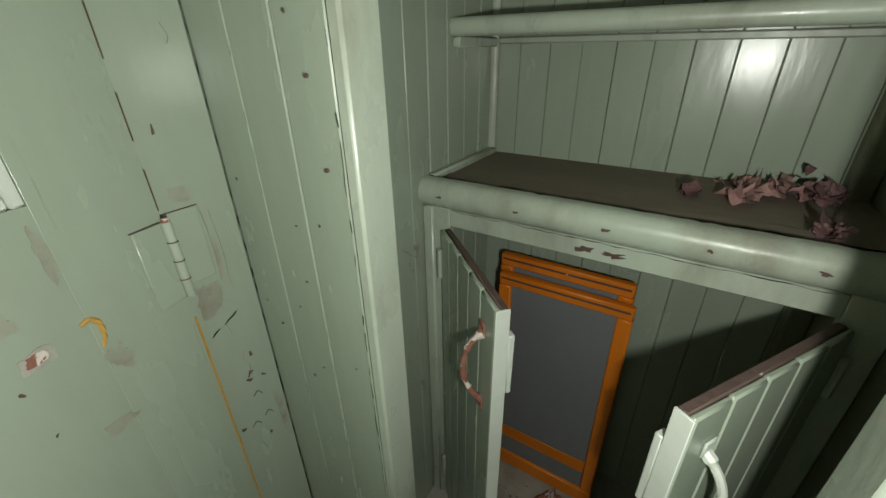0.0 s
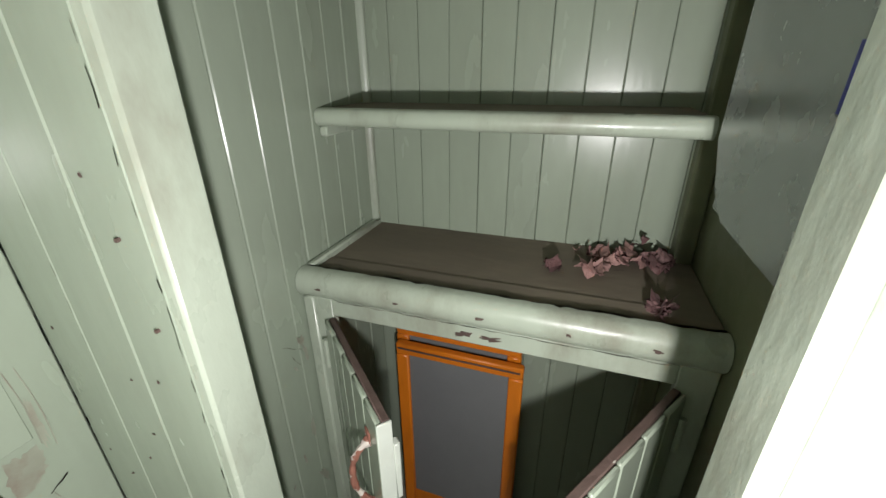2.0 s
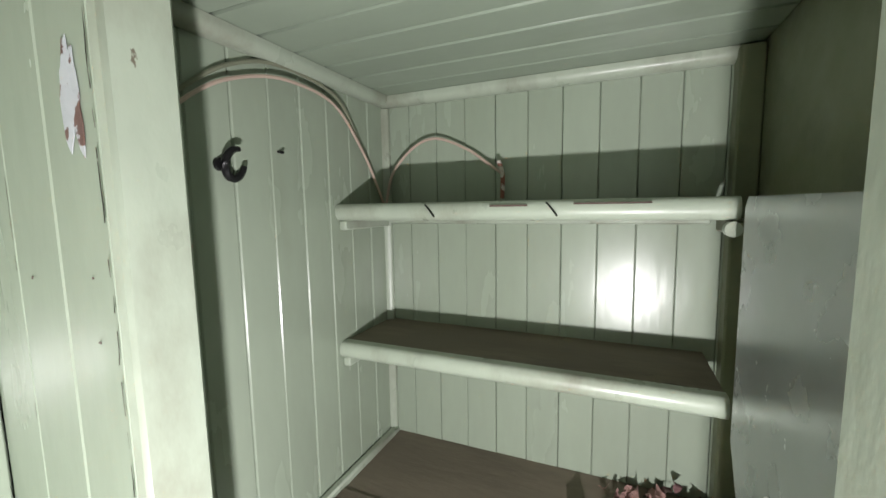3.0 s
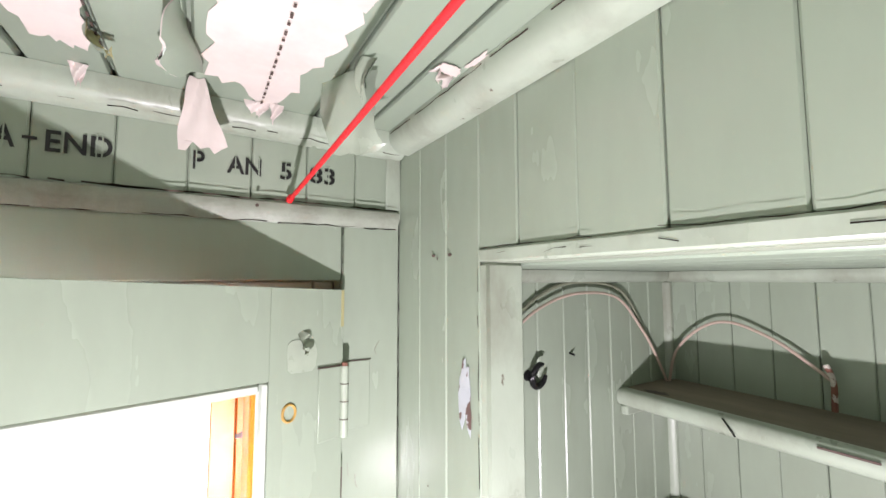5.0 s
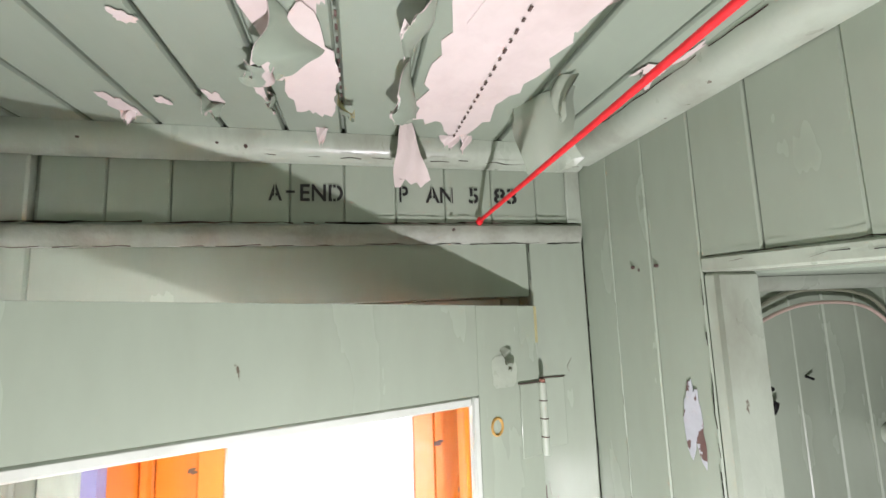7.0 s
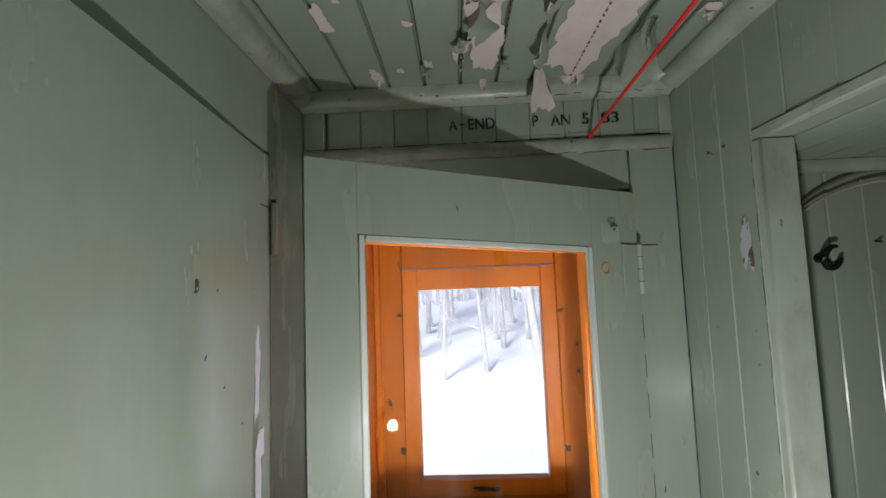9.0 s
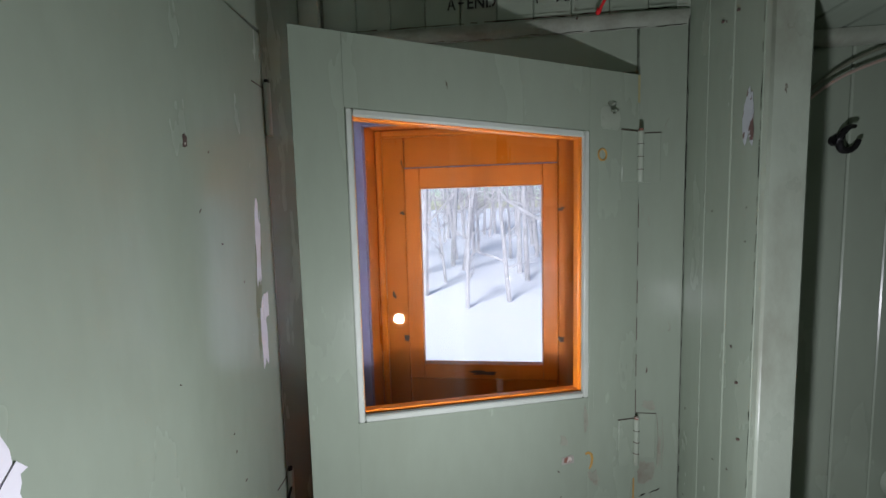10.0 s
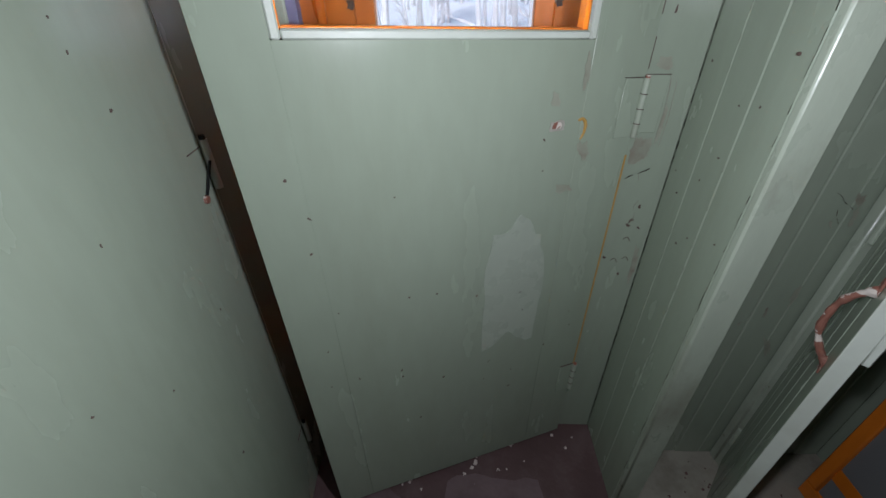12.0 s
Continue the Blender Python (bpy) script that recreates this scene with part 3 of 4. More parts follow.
cupboard_door((0.390, -0.841, 0.026), 1, 57.9, 0.352, M_WHITE, "white painted iron handle")

# orange insect-screen frames leaning inside the cupboard
def window_screen(at, lean, label, bar):
    s = thing("window_screen", label, "window screen", at, group="screens in the cupboard")
    s.matrix_basis = pose(*at, 0, lean, 0)
    W, Hh, r = 0.366, 0.80, 0.038
    part("rail", bm_box(-0.012, 0.012, -W / 2, W / 2, Hh - r, Hh, bevel=0.004), M_ORANGE2, s)
    part("rail", bm_box(-0.012, 0.012, -W / 2, W / 2, 0.0, r + 0.02, bevel=0.004), M_ORANGE2, s)
    part("stile", bm_box(-0.0125, 0.0115, -W / 2, -W / 2 + r, r + 0.0205, Hh - r - 0.0005, bevel=0.004), M_ORANGE2, s)
    part("stile", bm_box(-0.0125, 0.0115, W / 2 - r, W / 2, r + 0.0205, Hh - r - 0.0005, bevel=0.004), M_ORANGE2, s)
    part("bead", bm_boxes((-0.017, -0.013, -W / 2 + 0.008, W / 2 - 0.008, Hh - 0.016, Hh - 0.011), bevel=0.001), M_BROWNEDGE, s)
    part("screen", bm_box(-0.002, 0.001, -W / 2 + r, W / 2 - r, r + 0.02, Hh - r), M_GREYSCREEN, s, "dull grey insect mesh")
    if bar:
        part("lower_rail", bm_box(-0.0052, -0.0025, -W / 2 + r, W / 2 - r, 0.135, 0.185, bevel=0.001), M_ORANGE, s)
    return s


window_screen((0.612, -0.386, 0.002), 0.0, "orange wooden window screen with grey mesh leaning in the cupboard", True)
window_screen((0.646, -0.374, 0.046), 0.0, "second orange window screen standing behind the first one", False)
tagged(part("wood_block", bm_box(0.630, 0.69, -0.55, -0.24, 0.001, 0.045, bevel=0.003), M_BROWNEDGE), "dark wooden batten under the rear screen", "batten")


def lump(name, cx, cy, cz, rx, ry, rz, seed, mat, label, category):
    bm = bmesh.new()
    bmesh.ops.create_icosphere(bm, subdivisions=4, radius=1)
    for v in bm.verts:
        n1 = noise.noise(v.co * 2.1 + Vector((seed, 0, 0)))
        n2 = noise.noise(v.co * 6.0 + Vector((0, seed, 0)))
        k = 1 + 0.35 * n1 + 0.22 * n2
        v.co = Vector((cx + rx * v.co.x * k, cy + ry * v.co.y * k, max(cz + 0.001, cz + rz * (v.co.z + 0.35) * k)))
    return tagged(part(name, bm, mat), label, category)


lump("rag", 0.490, -0.462, 0.0, 0.085, 0.050, 0.030, 3, M_RUST, "crumpled rust-red rag lying on the cupboard floor", "rag")
lump("scrap", 0.365, -0.445, 0.0, 0.05, 0.045, 0.018, 8, M_DEBRIS2, "dark dirty scrap lying on the closet floor", "scrap")


def flakes(name, spots, count, size, seed, mat, label):
    """Crumpled paint flakes scattered round some spots, one object of kind stuff."""
    rng = random.Random(seed)
    bm = bmesh.new()
    for k in range(count):
        cx, cy, cz, spread, height = spots[k % len(spots)]
        w = size * rng.uniform(0.4, 1.3)
        px, py = rng.gauss(cx, spread), rng.gauss(cy, spread)
        pz = cz + w * 0.35 + abs(rng.gauss(0, height))
        turn = Euler((rng.uniform(-0.9, 0.9), rng.uniform(-0.9, 0.9), rng.uniform(0, 6.3))).to_matrix()
        n = 4
        grid = []
        c = rng.uniform(-9, 9)
        for j in range(n + 1):
            row = []
            for i in range(n + 1):
                u, v = i / n - 0.5, j / n - 0.5
                q = Vector((u * w * (1 + rng.uniform(-0.15, 0.15)), v * w * (1 + rng.uniform(-0.15, 0.15)), c * w * (u * u * 0.25 + u * v * 0.2) + rng.uniform(-1, 1) * w * 0.09))
                q = turn @ q + Vector((px, py, pz))
                q.z = max(q.z, cz + 0.0005)
                row.append(bm.verts.new(q))
            grid.append(row)
        for j in range(n):
            for i in range(n):
                bm.faces.new((grid[j][i], grid[j][i + 1], grid[j + 1][i + 1], grid[j + 1][i]))
    return tagged(part(name, bm, mat), label, "debris", kind="stuff")


flakes("paint_flakes", [(0.675, -0.765, 1.1110, 0.018, 0.010), (0.60, -0.700, 1.1110, 0.014, 0.006), (0.655, -0.700, 1.1110, 0.02, 0.005)], 34, 0.032, 11, M_DEBRIS, "pink and white paint flakes heaped on the bench top")
flakes("dark_flakes", [(0.685, -0.800, 1.1110, 0.022, 0.018), (0.66, -0.825, 1.1110, 0.02, 0.01), (0.45, -0.80, 1.1145, 0.010, 0.004), (0.585, -0.612, 1.1110, 0.010, 0.004)], 52, 0.026, 12, M_DEBRIS2, "dark brown flakes and leaves heaped on the bench top")
flakes("cupboard_dust", [(0.45, -0.30, 0.0, 0.06, 0.0), (0.50, -0.62, 0.0, 0.07, 0.0), (0.30, -0.22, 0.0, 0.05, 0.0)], 60, 0.008, 13, M_DEBRIS2, "small dirt crumbs on the closet floor")
flakes("floor_crumbs", [(-0.5, 0.10, 0.004, 0.12, 0.0), (-0.45, -0.07, 0.0, 0.16, 0.0), (-0.65, -0.15, 0.0, 0.10, 0.0)], 110, 0.010, 14, M_UNDER, "pale paint crumbs scattered on floor and sill")

# grey metal box on the closet's side wall
box = thing("metal_box", "smooth grey metal box fixed to the closet side wall", "metal box")
part("body", bm_box(0.075, 0.420, CY1 + 0.0005, -0.8325, 1.322, 1.750, bevel=0.006, segments=2), M_METAL, box)
part("lid", bm_extrude([(0.066, 1.330), (0.334, 1.330), (0.388, 1.358), (0.432, 1.420), (0.432, 1.742), (0.420, 1.756), (0.066, 1.756)], "y", -0.832, -0.822), M_METAL, box)
part("sticker", bm_box(0.130, 0.156, -0.8215, -0.8208, 1.478, 1.528), M_BLUE, box, "small blue sticker")

# wires, hook and nails
wire = thing("loose_wire", "loose twin wire hanging in arcs along the closet wall", "wire")
part("pink_core", bm_tube([(0.06, CY0 - 0.012, 1.79), (0.19, CY0 - 0.016, 1.912), (0.28, CY0 - 0.014, 1.962), (0.385, CY0 - 0.016, 1.984), (0.515, CY0 - 0.014, 1.970), (0.60, CY0 - 0.016, 1.895), (0.66, CY0 - 0.014, 1.825), (0.700, CY0 - 0.016, 1.756)], 0.0032), M_WIRE, wire, "pinkish wire")
part("grey_core", bm_tube([(0.06, CY0 - 0.007, 1.80), (0.19, CY0 - 0.007, 1.926), (0.28, CY0 - 0.008, 1.985), (0.38, CY0 - 0.009, 2.008), (0.53, CY0 - 0.008, 1.990), (0.612, CY0 - 0.007, 1.905), (0.67, CY0 - 0.008, 1.82), (0.706, CY0 - 0.012, 1.756)], 0.0036), M_WIRE2, wire, "grey-green wire")
part("pink_core", bm_tube([(0.705, -0.112, 1.756), (0.712, -0.13, 1.835), (0.715, -0.19, 1.897), (0.713, -0.255, 1.915), (0.716, -0.335, 1.884), (0.71, -0.395, 1.842), (0.700, -0.424, 1.822)], 0.0034), M_WIRE, wire, "pinkish wire")
part("loose_end", bm_tube([(0.702, -0.416, 1.85), (0.700, -0.426, 1.82), (0.704, -0.424, 1.765)], 0.005), M_RUST, wire)
hook = thing("coat_hook", "black curled iron coat hook on the closet wall", "hook")
part("hook", bm_tube([(0.260 + 0.018 * math.cos(radians(a)), CY0 - 0.014 - 0.006 * math.sin(radians(a)), 1.823 + 0.023 * math.sin(radians(a))) for a in range(75, 361, 20)],
                     lambda t: 0.0068 * (1 - 0.45 * abs(2 * t - 1) ** 3)), M_IRON_GAP, hook)
part("plate", bm_disc(0.242, CY0 - 0.003, 1.822, 0.011, 0.007), M_IRON_GAP, hook)


def nail(x, y, z, direction, mat=M_BROWNEDGE, r=0.0026):
    d = Vector(direction)
    n = part("nail", bm_tube([Vector((x, y, z)), Vector((x, y, z)) + d * 0.006, Vector((x, y, z)) + d * 0.009], r, 8), mat)
    return tagged(n, "small rusty nail head in the painted wall", "nail", group="wall nails")


for y, z in ((-0.138, 2.053), (-0.187, 2.052), (-0.231, 1.254), (-0.22, 1.36)):
    nail(0.0015, y, z, (-0.6, 0, 0))
nail(0.365, CY0 + 0.002, 1.855, (0, -1.6, -0.3), M_IRON_GAP, 0.0025)
for x, z in ((-0.62, 2.262), (-0.58, 2.258), (-0.80, 2.262), (-0.255, 2.13)):
    nail(x, -0.034 if z > 2.2 else -0.026, z, (0, -0.5, 0))

# ---- red cord across the passage ----
cord = thing("signal_cord", "taut bright red cord running under the ceiling", "cord")
part("cord", bm_tube([(-0.203, -0.001, 2.1475), (-0.2015, -0.1, 2.1555), (-0.198, -0.5, 2.184), (-0.194, -0.9, 2.216), (-0.188, -1.5, 2.262), (-0.185, -1.75, 2.284)], 0.0034, 10), M_RED, cord)
part("knot", bm_tube([(-0.205, -0.010, 2.1455), (-0.203, -0.018, 2.150)], 0.006, 8), M_RED, cord)

# ---- inner door, slightly ajar ----
inner = thing("passage_door", "pale green wooden door with a window, slightly ajar", "door", (-0.114, -0.026, 0.0), 22.0)
DW, DT, WL, WR, WB, WT = 0.752, 0.040, -0.660, -0.133, 1.250, 1.862
part("stile", bm_box(-DW, WL, 0.0, DT - 0.003, 0.012, 1.997, bevel=0.0006), M_GREEN, inner)
part("stile", bm_box(WR, -0.001, 0.0, DT - 0.003, 0.012, 1.997, bevel=0.0006), M_GREEN, inner)
part("top_rail", bm_box(WL, WR, 0.0003, DT - 0.003, WT, 1.997, bevel=0.0003), M_GREEN, inner)
part("lower_panel", bm_box(WL, WR, 0.0003, DT - 0.003, 0.012, WB, bevel=0.0003), M_GREEN, inner)
part("back_face", bm_boxes((-DW, WL, DT - 0.0028, DT, 0.012, 1.997), (WR, -0.001, DT - 0.0028, DT, 0.012, 1.997), (WL, WR, DT - 0.0028, DT, WT, 1.997), (WL, WR, DT - 0.0028, DT, 0.012, WB)), M_ORANGE, inner, "orange painted back of the door")
glazing = part("glazing_bead", bm_boxes((WL, WL + 0.014, -0.002, 0.012, WB, WT), (WR - 0.014, WR, -0.002, 0.012, WB, WT), (WL + 0.0142, WR - 0.0142, -0.002, 0.012, WT - 0.014, WT), (WL + 0.0142, WR - 0.0142, -0.002, 0.012, WB, WB + 0.014), bevel=0.003), M_WHITE, inner, "whitish glazing bead")
part("glazing_bead", bm_boxes((WL, WL + 0.016, 0.020, DT, WB, WT), (WR - 0.016, WR, 0.020, DT, WB, WT), (WL + 0.0162, WR - 0.0162, 0.020, DT, WT - 0.016, WT), (WL + 0.0162, WR - 0.0162, 0.020, DT, WB, WB + 0.016), bevel=0.002), M_ORANGE, inner, "orange glazing bead")
pane = part("pane", bm_box(WL + 0.004, WR - 0.004, 0.0145, 0.0175, WB + 0.004, WT - 0.004), M_GLASS, inner, "clear glass pane", soft=False)
pane.visible_shadow = False


def butt_hinge(parent, x, y, z, h, mat=M_TRIM, leaf=1.0, ax="x"):
    hg = part("hinge", bm_tube([(x, y, z), (x, y, z + h)], 0.0065, 10), mat, parent, "paint-covered butt hinge")
    for k in (1, 2, 3):
        part("knuckle", bm_disc(x, y, z + h * k / 4, 0.0074, 0.0015, "z", 12), M_BROWNEDGE, hg)
    part("pin", bm_disc(x, y, z + h + 0.002, 0.0055, 0.007, "z", 10), M_RUST, hg)
    if ax == "x":
        part("leaf", bm_box(x - 0.048 * leaf, x - 0.004, y + 0.0035, y + 0.0062, z, z + h, bevel=0.001), M_GREEN, hg)
        part("leaf_edge", bm_box(x - 0.050 * leaf, x - 0.006, y + 0.003, y + 0.0058, z + h + 0.0004, z + h + 0.0015), M_BROWNEDGE, hg)
    return hg


for z in (0.25, 1.070, 1.755):
    butt_hinge(inner, -0.002, -0.0065, z, 0.115)
# fixed hinge leaves on the casing
for z in (1.070, 1.755):
    part("hinge_leaf", bm_box(-0.104, -0.058, -0.0045, -0.0025, z, z + 0.115, bevel=0.001), M_GREEN, wall_end)
    part("hinge_crack", bm_box(-0.106, -0.056, -0.0042, -0.0024, z + 0.1155, z + 0.1166), M_BROWNEDGE, wall_end)


def on_face(name, bm, mat, parent, x, z, y=-0.0008, roll=0.0, label=""):
    """Lays a flat piece made in xy upright against a door's front, turned in its plane."""
    bmesh.ops.transform(bm, matrix=Matrix.Translation((x, y, z)) @ Matrix.Rotation(radians(90), 4, "X") @ Matrix.Rotation(radians(roll), 4, "Z"), verts=bm.verts[:])
    return part(name, bm, mat, parent, label, soft=False)


on_face("tape", bm_ragged(0.030, 0.030, 41, 20, 0.08, 0.03), M_TAPE, inner, -0.080, 1.893, label="remnant of old tape")
bm = bm_curl(0.035, 0.034, -1.1, 0.25, 5)
bmesh.ops.transform(bm, matrix=Matrix.Translation((-0.070, -0.002, 1.926)) @ Matrix.Rotation(radians(30), 4, "Y"), verts=bm.verts[:])
# the olive second skin puts the curl's shadow into its colour
part("tape_curl", bm, [M_TAPE, M_OLIVE], inner, "curled end of old tape")
ring = bm_tube([(0.0105 * math.cos(a), 0, 0.0125 * math.sin(a)) for a in (2 * math.pi * k / 14 for k in range(15))], 0.0022, 6)
bmesh.ops.translate(ring, vec=(-0.100, -0.0005, 1.812), verts=ring.verts[:])
part("rust_ring", ring, M_RUSTRING, inner, "ring-shaped rust stain")
on_face("rust_spot", bm_ragged(0.019, 0.012, 43, 26, 0.15, 0.1), M_SCRAPE, inner, -0.187, 1.104, label="brown rust spot")
on_face("rust_spot", bm_ragged(0.012, 0.007, 46, 22, 0.2, 0.1), M_RUST, inner, -0.188, 1.105, y=-0.0013, label="brown rust spot")
on_face("smudge", bm_ragged(0.010, 0.014, 47, 26, 0.4, 0.2), M_SMUDGE, inner, -0.198, 1.152, label="brownish smudge in the paint")
on_face("smudge", bm_ragged(0.014, 0.022, 48, 30, 0.4, 0.25), M_SMUDGE, inner, -0.118, 1.050, roll=25, label="brownish smudge in the paint")
on_face("smudge", bm_ragged(0.007, 0.030, 49, 30, 0.4, 0.25), M_SMUDGE, inner, -0.140, 1.20, roll=8, label="brownish smudge in the paint")
on_face("smudge", bm_ragged(0.020, 0.010, 50, 26, 0.4, 0.25), M_SMUDGE, inner, -0.150, 0.97, roll=5, label="brownish smudge in the paint")
part("rust_streak", bm_tube([(-0.141, -0.0002, 1.112), (-0.131, -0.0002, 1.114), (-0.123, -0.0002, 1.104), (-0.124, -0.0002, 1.086), (-0.130, -0.0002, 1.074)], lambda t: 0.0010 + 0.0026 * math.sin(math.pi * min(1, 0.15 + 0.8 * t)), 6), M_RUSTRING, inner, "yellow rust crescent")
on_face("bare_patch", bm_ragged(0.085, 0.22, 45, 40, 0.25, 0.03), M_RUBBED, inner, -0.245, 0.72, label="pale rubbed patch of paint")
for k in range(26):
    rng = random.Random(200 + k)
    on_face("scuff", bm_ragged(rng.uniform(0.0012, 0.004), rng.uniform(0.0012, 0.005), 60 + k, 10, 0.4, 0.2), M_BROWNEDGE, inner, rng.uniform(-0.70, -0.03), rng.uniform(0.3, 1.15), roll=rng.uniform(0, 180))
for k in range(6):
    part("crack", bm_box(-0.0012, 0.0, -0.0012, 0.0, 1.20 + 0.09 * k, 1.255 + 0.09 * k), M_BROWNEDGE, inner)
part("yellow_edge", bm_box(-0.006, -0.0012, -0.0016, 0.0, 1.935, 1.996), M_YELLOW, inner, "yellowed paint along the door edge")
part("yellow_edge", bm_box(-0.005, -0.0012, -0.0012, 0.0, 0.30, 1.03), M_RUSTRING, inner, "rust-yellow stain along the door edge")

RACK = math.tan(radians(2.9))  # the old door hangs out of square


def rack(ob):
    for o in ob.children_recursive:
        for v in o.data.vertices:
            v.co.z -= RACK * v.co.x


# stains on the casing by the hinges and on the right wall
def on_wall(name, bm, mat, parent, y, z, x=-0.0012, roll=0.0, label="", sign=1):
    bmesh.ops.transform(bm, matrix=Matrix.Translation((x, y, z)) @ Matrix.Rotation(radians(90 * sign), 4, "Z") @ Matrix.Rotation(radians(90), 4, "X") @ Matrix.Rotation(radians(roll), 4, "Z"), verts=bm.verts[:])
    return part(name, bm, mat, parent, label, soft=False)


on_wall("peeled_spot", bm_ragged(0.014, 0.054, 51, 30, 0.45, 0.15), M_STAIN, wall_right, -0.226, 1.852, label="blue-white peeled paint with dark stains")
for k in range(9):
    rng = random.Random(300 + k)
    on_face("scuff", bm_ragged(rng.uniform(0.002, 0.007), rng.uniform(0.002, 0.008), 80 + k, 12, 0.5, 0.25), M_BROWNEDGE, wall_end, rng.uniform(-0.095, -0.02), rng.uniform(0.45, 1.3), y=-0.0024, roll=rng.uniform(0, 180))
on_face("bare_streak", bm_ragged(0.022, 0.034, 91, 34, 0.25, 0.15), M_SMUDGE, wall_end, -0.078, 1.030, y=-0.0023, label="scraped paint under the hinge")
on_face("smudge", bm_ragged(0.016, 0.013, 92, 26, 0.35, 0.2), M_SMUDGE, wall_end, -0.074, 1.206, y=-0.0023, label="brownish smudge above the hinge")
on_face("smudge", bm_ragged(0.005, 0.040, 93, 30, 0.4, 0.25), M_SMUDGE, wall_end, -0.047, 1.085, y=-0.0023, label="brownish smudge beside the hinge")
on_face("smudge", bm_ragged(0.008, 0.060, 94, 34, 0.4, 0.25), M_SMUDGE, wall_end, -0.015, 0.72, y=-0.0023, label="brownish smudge along the corner")
for x, z0, z1 in ((-0.0525, 1.054, 1.184), (-0.0400, 1.039, 1.174)):
    part("scratch", bm_tube([(x, -0.0022, z0), (x + 0.002, -0.0024, (z0 + z1) / 2), (x - 0.002, -0.0022, z1)], 0.0008, 5), M_SMUDGE, wall_end)

# ---- side door in the left wall, nearly closed ----
side = thing("side_door", "flat pale green side door, nearly closed, with torn paper", "door", (-0.928, -0.190, 0.0), 5.0)
part("leaf", bm_box(-0.038, 0.0, -0.667, -0.002, 0.010, 2.074, bevel=0.0015), M_GREEN, side)
part("edge_line", bm_box(-0.003, 0.0006, -0.0018, -0.0004, 0.010, 2.074), M_WHITE, side)
for z, h in ((0.19, 0.09), (1.030, 0.092), (1.868, 0.108)):
    hg = part("hinge", bm_tube([(0.007, 0.0, z), (0.007, 0.0, z + h)], 0.007, 10), M_WHITE, side, "white painted hinge")
    part("leaf_crack", bm_box(0.0, 0.0018, -0.052, -0.006, z + h - 0.012, z + h - 0.0105), M_BROWNEDGE, hg)
    part("pin", bm_disc(0.007, 0.0, z + h + 0.003, 0.0055, 0.008, "z", 10), M_IRON_GAP, hg)
part("hinge_stay", bm_tube([(0.009, -0.004, 1.085), (0.006, -0.022, 1.060), (0.004, -0.042, 1.035)], 0.0028, 6), M_IRON_GAP, side, "thin dark iron stay")
part("stay_plate", bm_disc(0.003, -0.046, 1.028, 0.008, 0.005, "x", 10), M_RUST, side)


def on_leaf(name, bm, mat, y, z, roll=0.0, label="", x=0.0009):
    return on_wall(name, bm, mat, side, y, z, x, roll, label)


on_leaf("torn_paper", bm_ragged(0.012, 0.088, 101, 40, 0.35, 0.18), M_PAPER, -0.068, 1.645, -4, "narrow torn strip of white paper")
on_leaf("torn_paper", bm_ragged(0.013, 0.080, 102, 40, 0.25, 0.10), M_PAPER, -0.066, 1.462, 2, "narrow torn strip of white paper")
on_leaf("torn_paper", bm_ragged(0.014, 0.030, 103, 24, 0.2, 0.10), M_PAPER, -0.054, 1.515, 0, "narrow torn strip of white paper", x=0.0014)
on_leaf("glue_stain", bm_ragged(0.014, 0.13, 104, 40, 0.3, 0.2), M_OLIVE, -0.074, 1.56, -3, "dark glue trace", x=0.0004)
def bm_sheet(w, h, seed, slant=0.0):
    """Torn sheet: a tall oblong with frayed edges, w by h about the origin."""
    rng = random.Random(seed)
    outline = []
    for (x0, y0), (x1, y1), n, f in (((-w, -h), (w, -h), 9, 0.10), ((w, -h), (w, h), 26, 0.035), ((w, h), (-w, h), 12, 0.16), ((-w, h), (-w, -h), 22, 0.05)):
        for k in range(n):
            a = k / n
            outline.append((x0 + (x1 - x0) * a + w * rng.uniform(-f, f) * 1.6 + slant * (y0 + (y1 - y0) * a), y0 + (y1 - y0) * a + w * rng.uniform(-f, f) * 2.2))
    bm = bmesh.new()
    f = bm.faces.new([bm.verts.new((x, y, 0)) for x, y in outline])
    bmesh.ops.triangulate(bm, faces=[f])
    bmesh.ops.solidify(bm, geom=bm.faces[:], thickness=0.0005)
    return bm


on_leaf("torn_poster", bm_sheet(0.050, 0.230, 105, -0.06), M_PAPER, -0.586, 1.480, 0, "large torn sheet of white paper")
on_leaf("torn_poster", bm_sheet(0.034, 0.10, 106, 0.25), M_PAPER, -0.564, 1.37, 14, "loose torn flap of white paper", x=0.003)
on_leaf("tear_line", bm_ragged(0.016, 0.003, 107, 24, 0.5, 0.3), M_SCRAPE, -0.574, 1.470, 20, x=0.0025)
on_leaf("tear_line", bm_ragged(0.012, 0.006, 108, 24, 0.5, 0.3), M_SCRAPE, -0.572, 1.535, 25, x=0.0025)
on_leaf("yellow_glue", bm_ragged(0.024, 0.024, 109, 30, 0.3, 0.15), M_YELLOW, -0.574, 1.722, 0, "yellowed glue trace")
on_leaf("yellow_glue", bm_ragged(0.014, 0.022, 110, 30, 0.3, 0.15), M_YELLOW, -0.598, 1.752, 0, "yellowed glue trace", x=0.0006)
on_leaf("knot_hole", bm_ragged(0.006, 0.010, 111, 16, 0.3, 0.1), M_BROWNEDGE, -0.268, 1.81, 0, "dark knot in the paint")
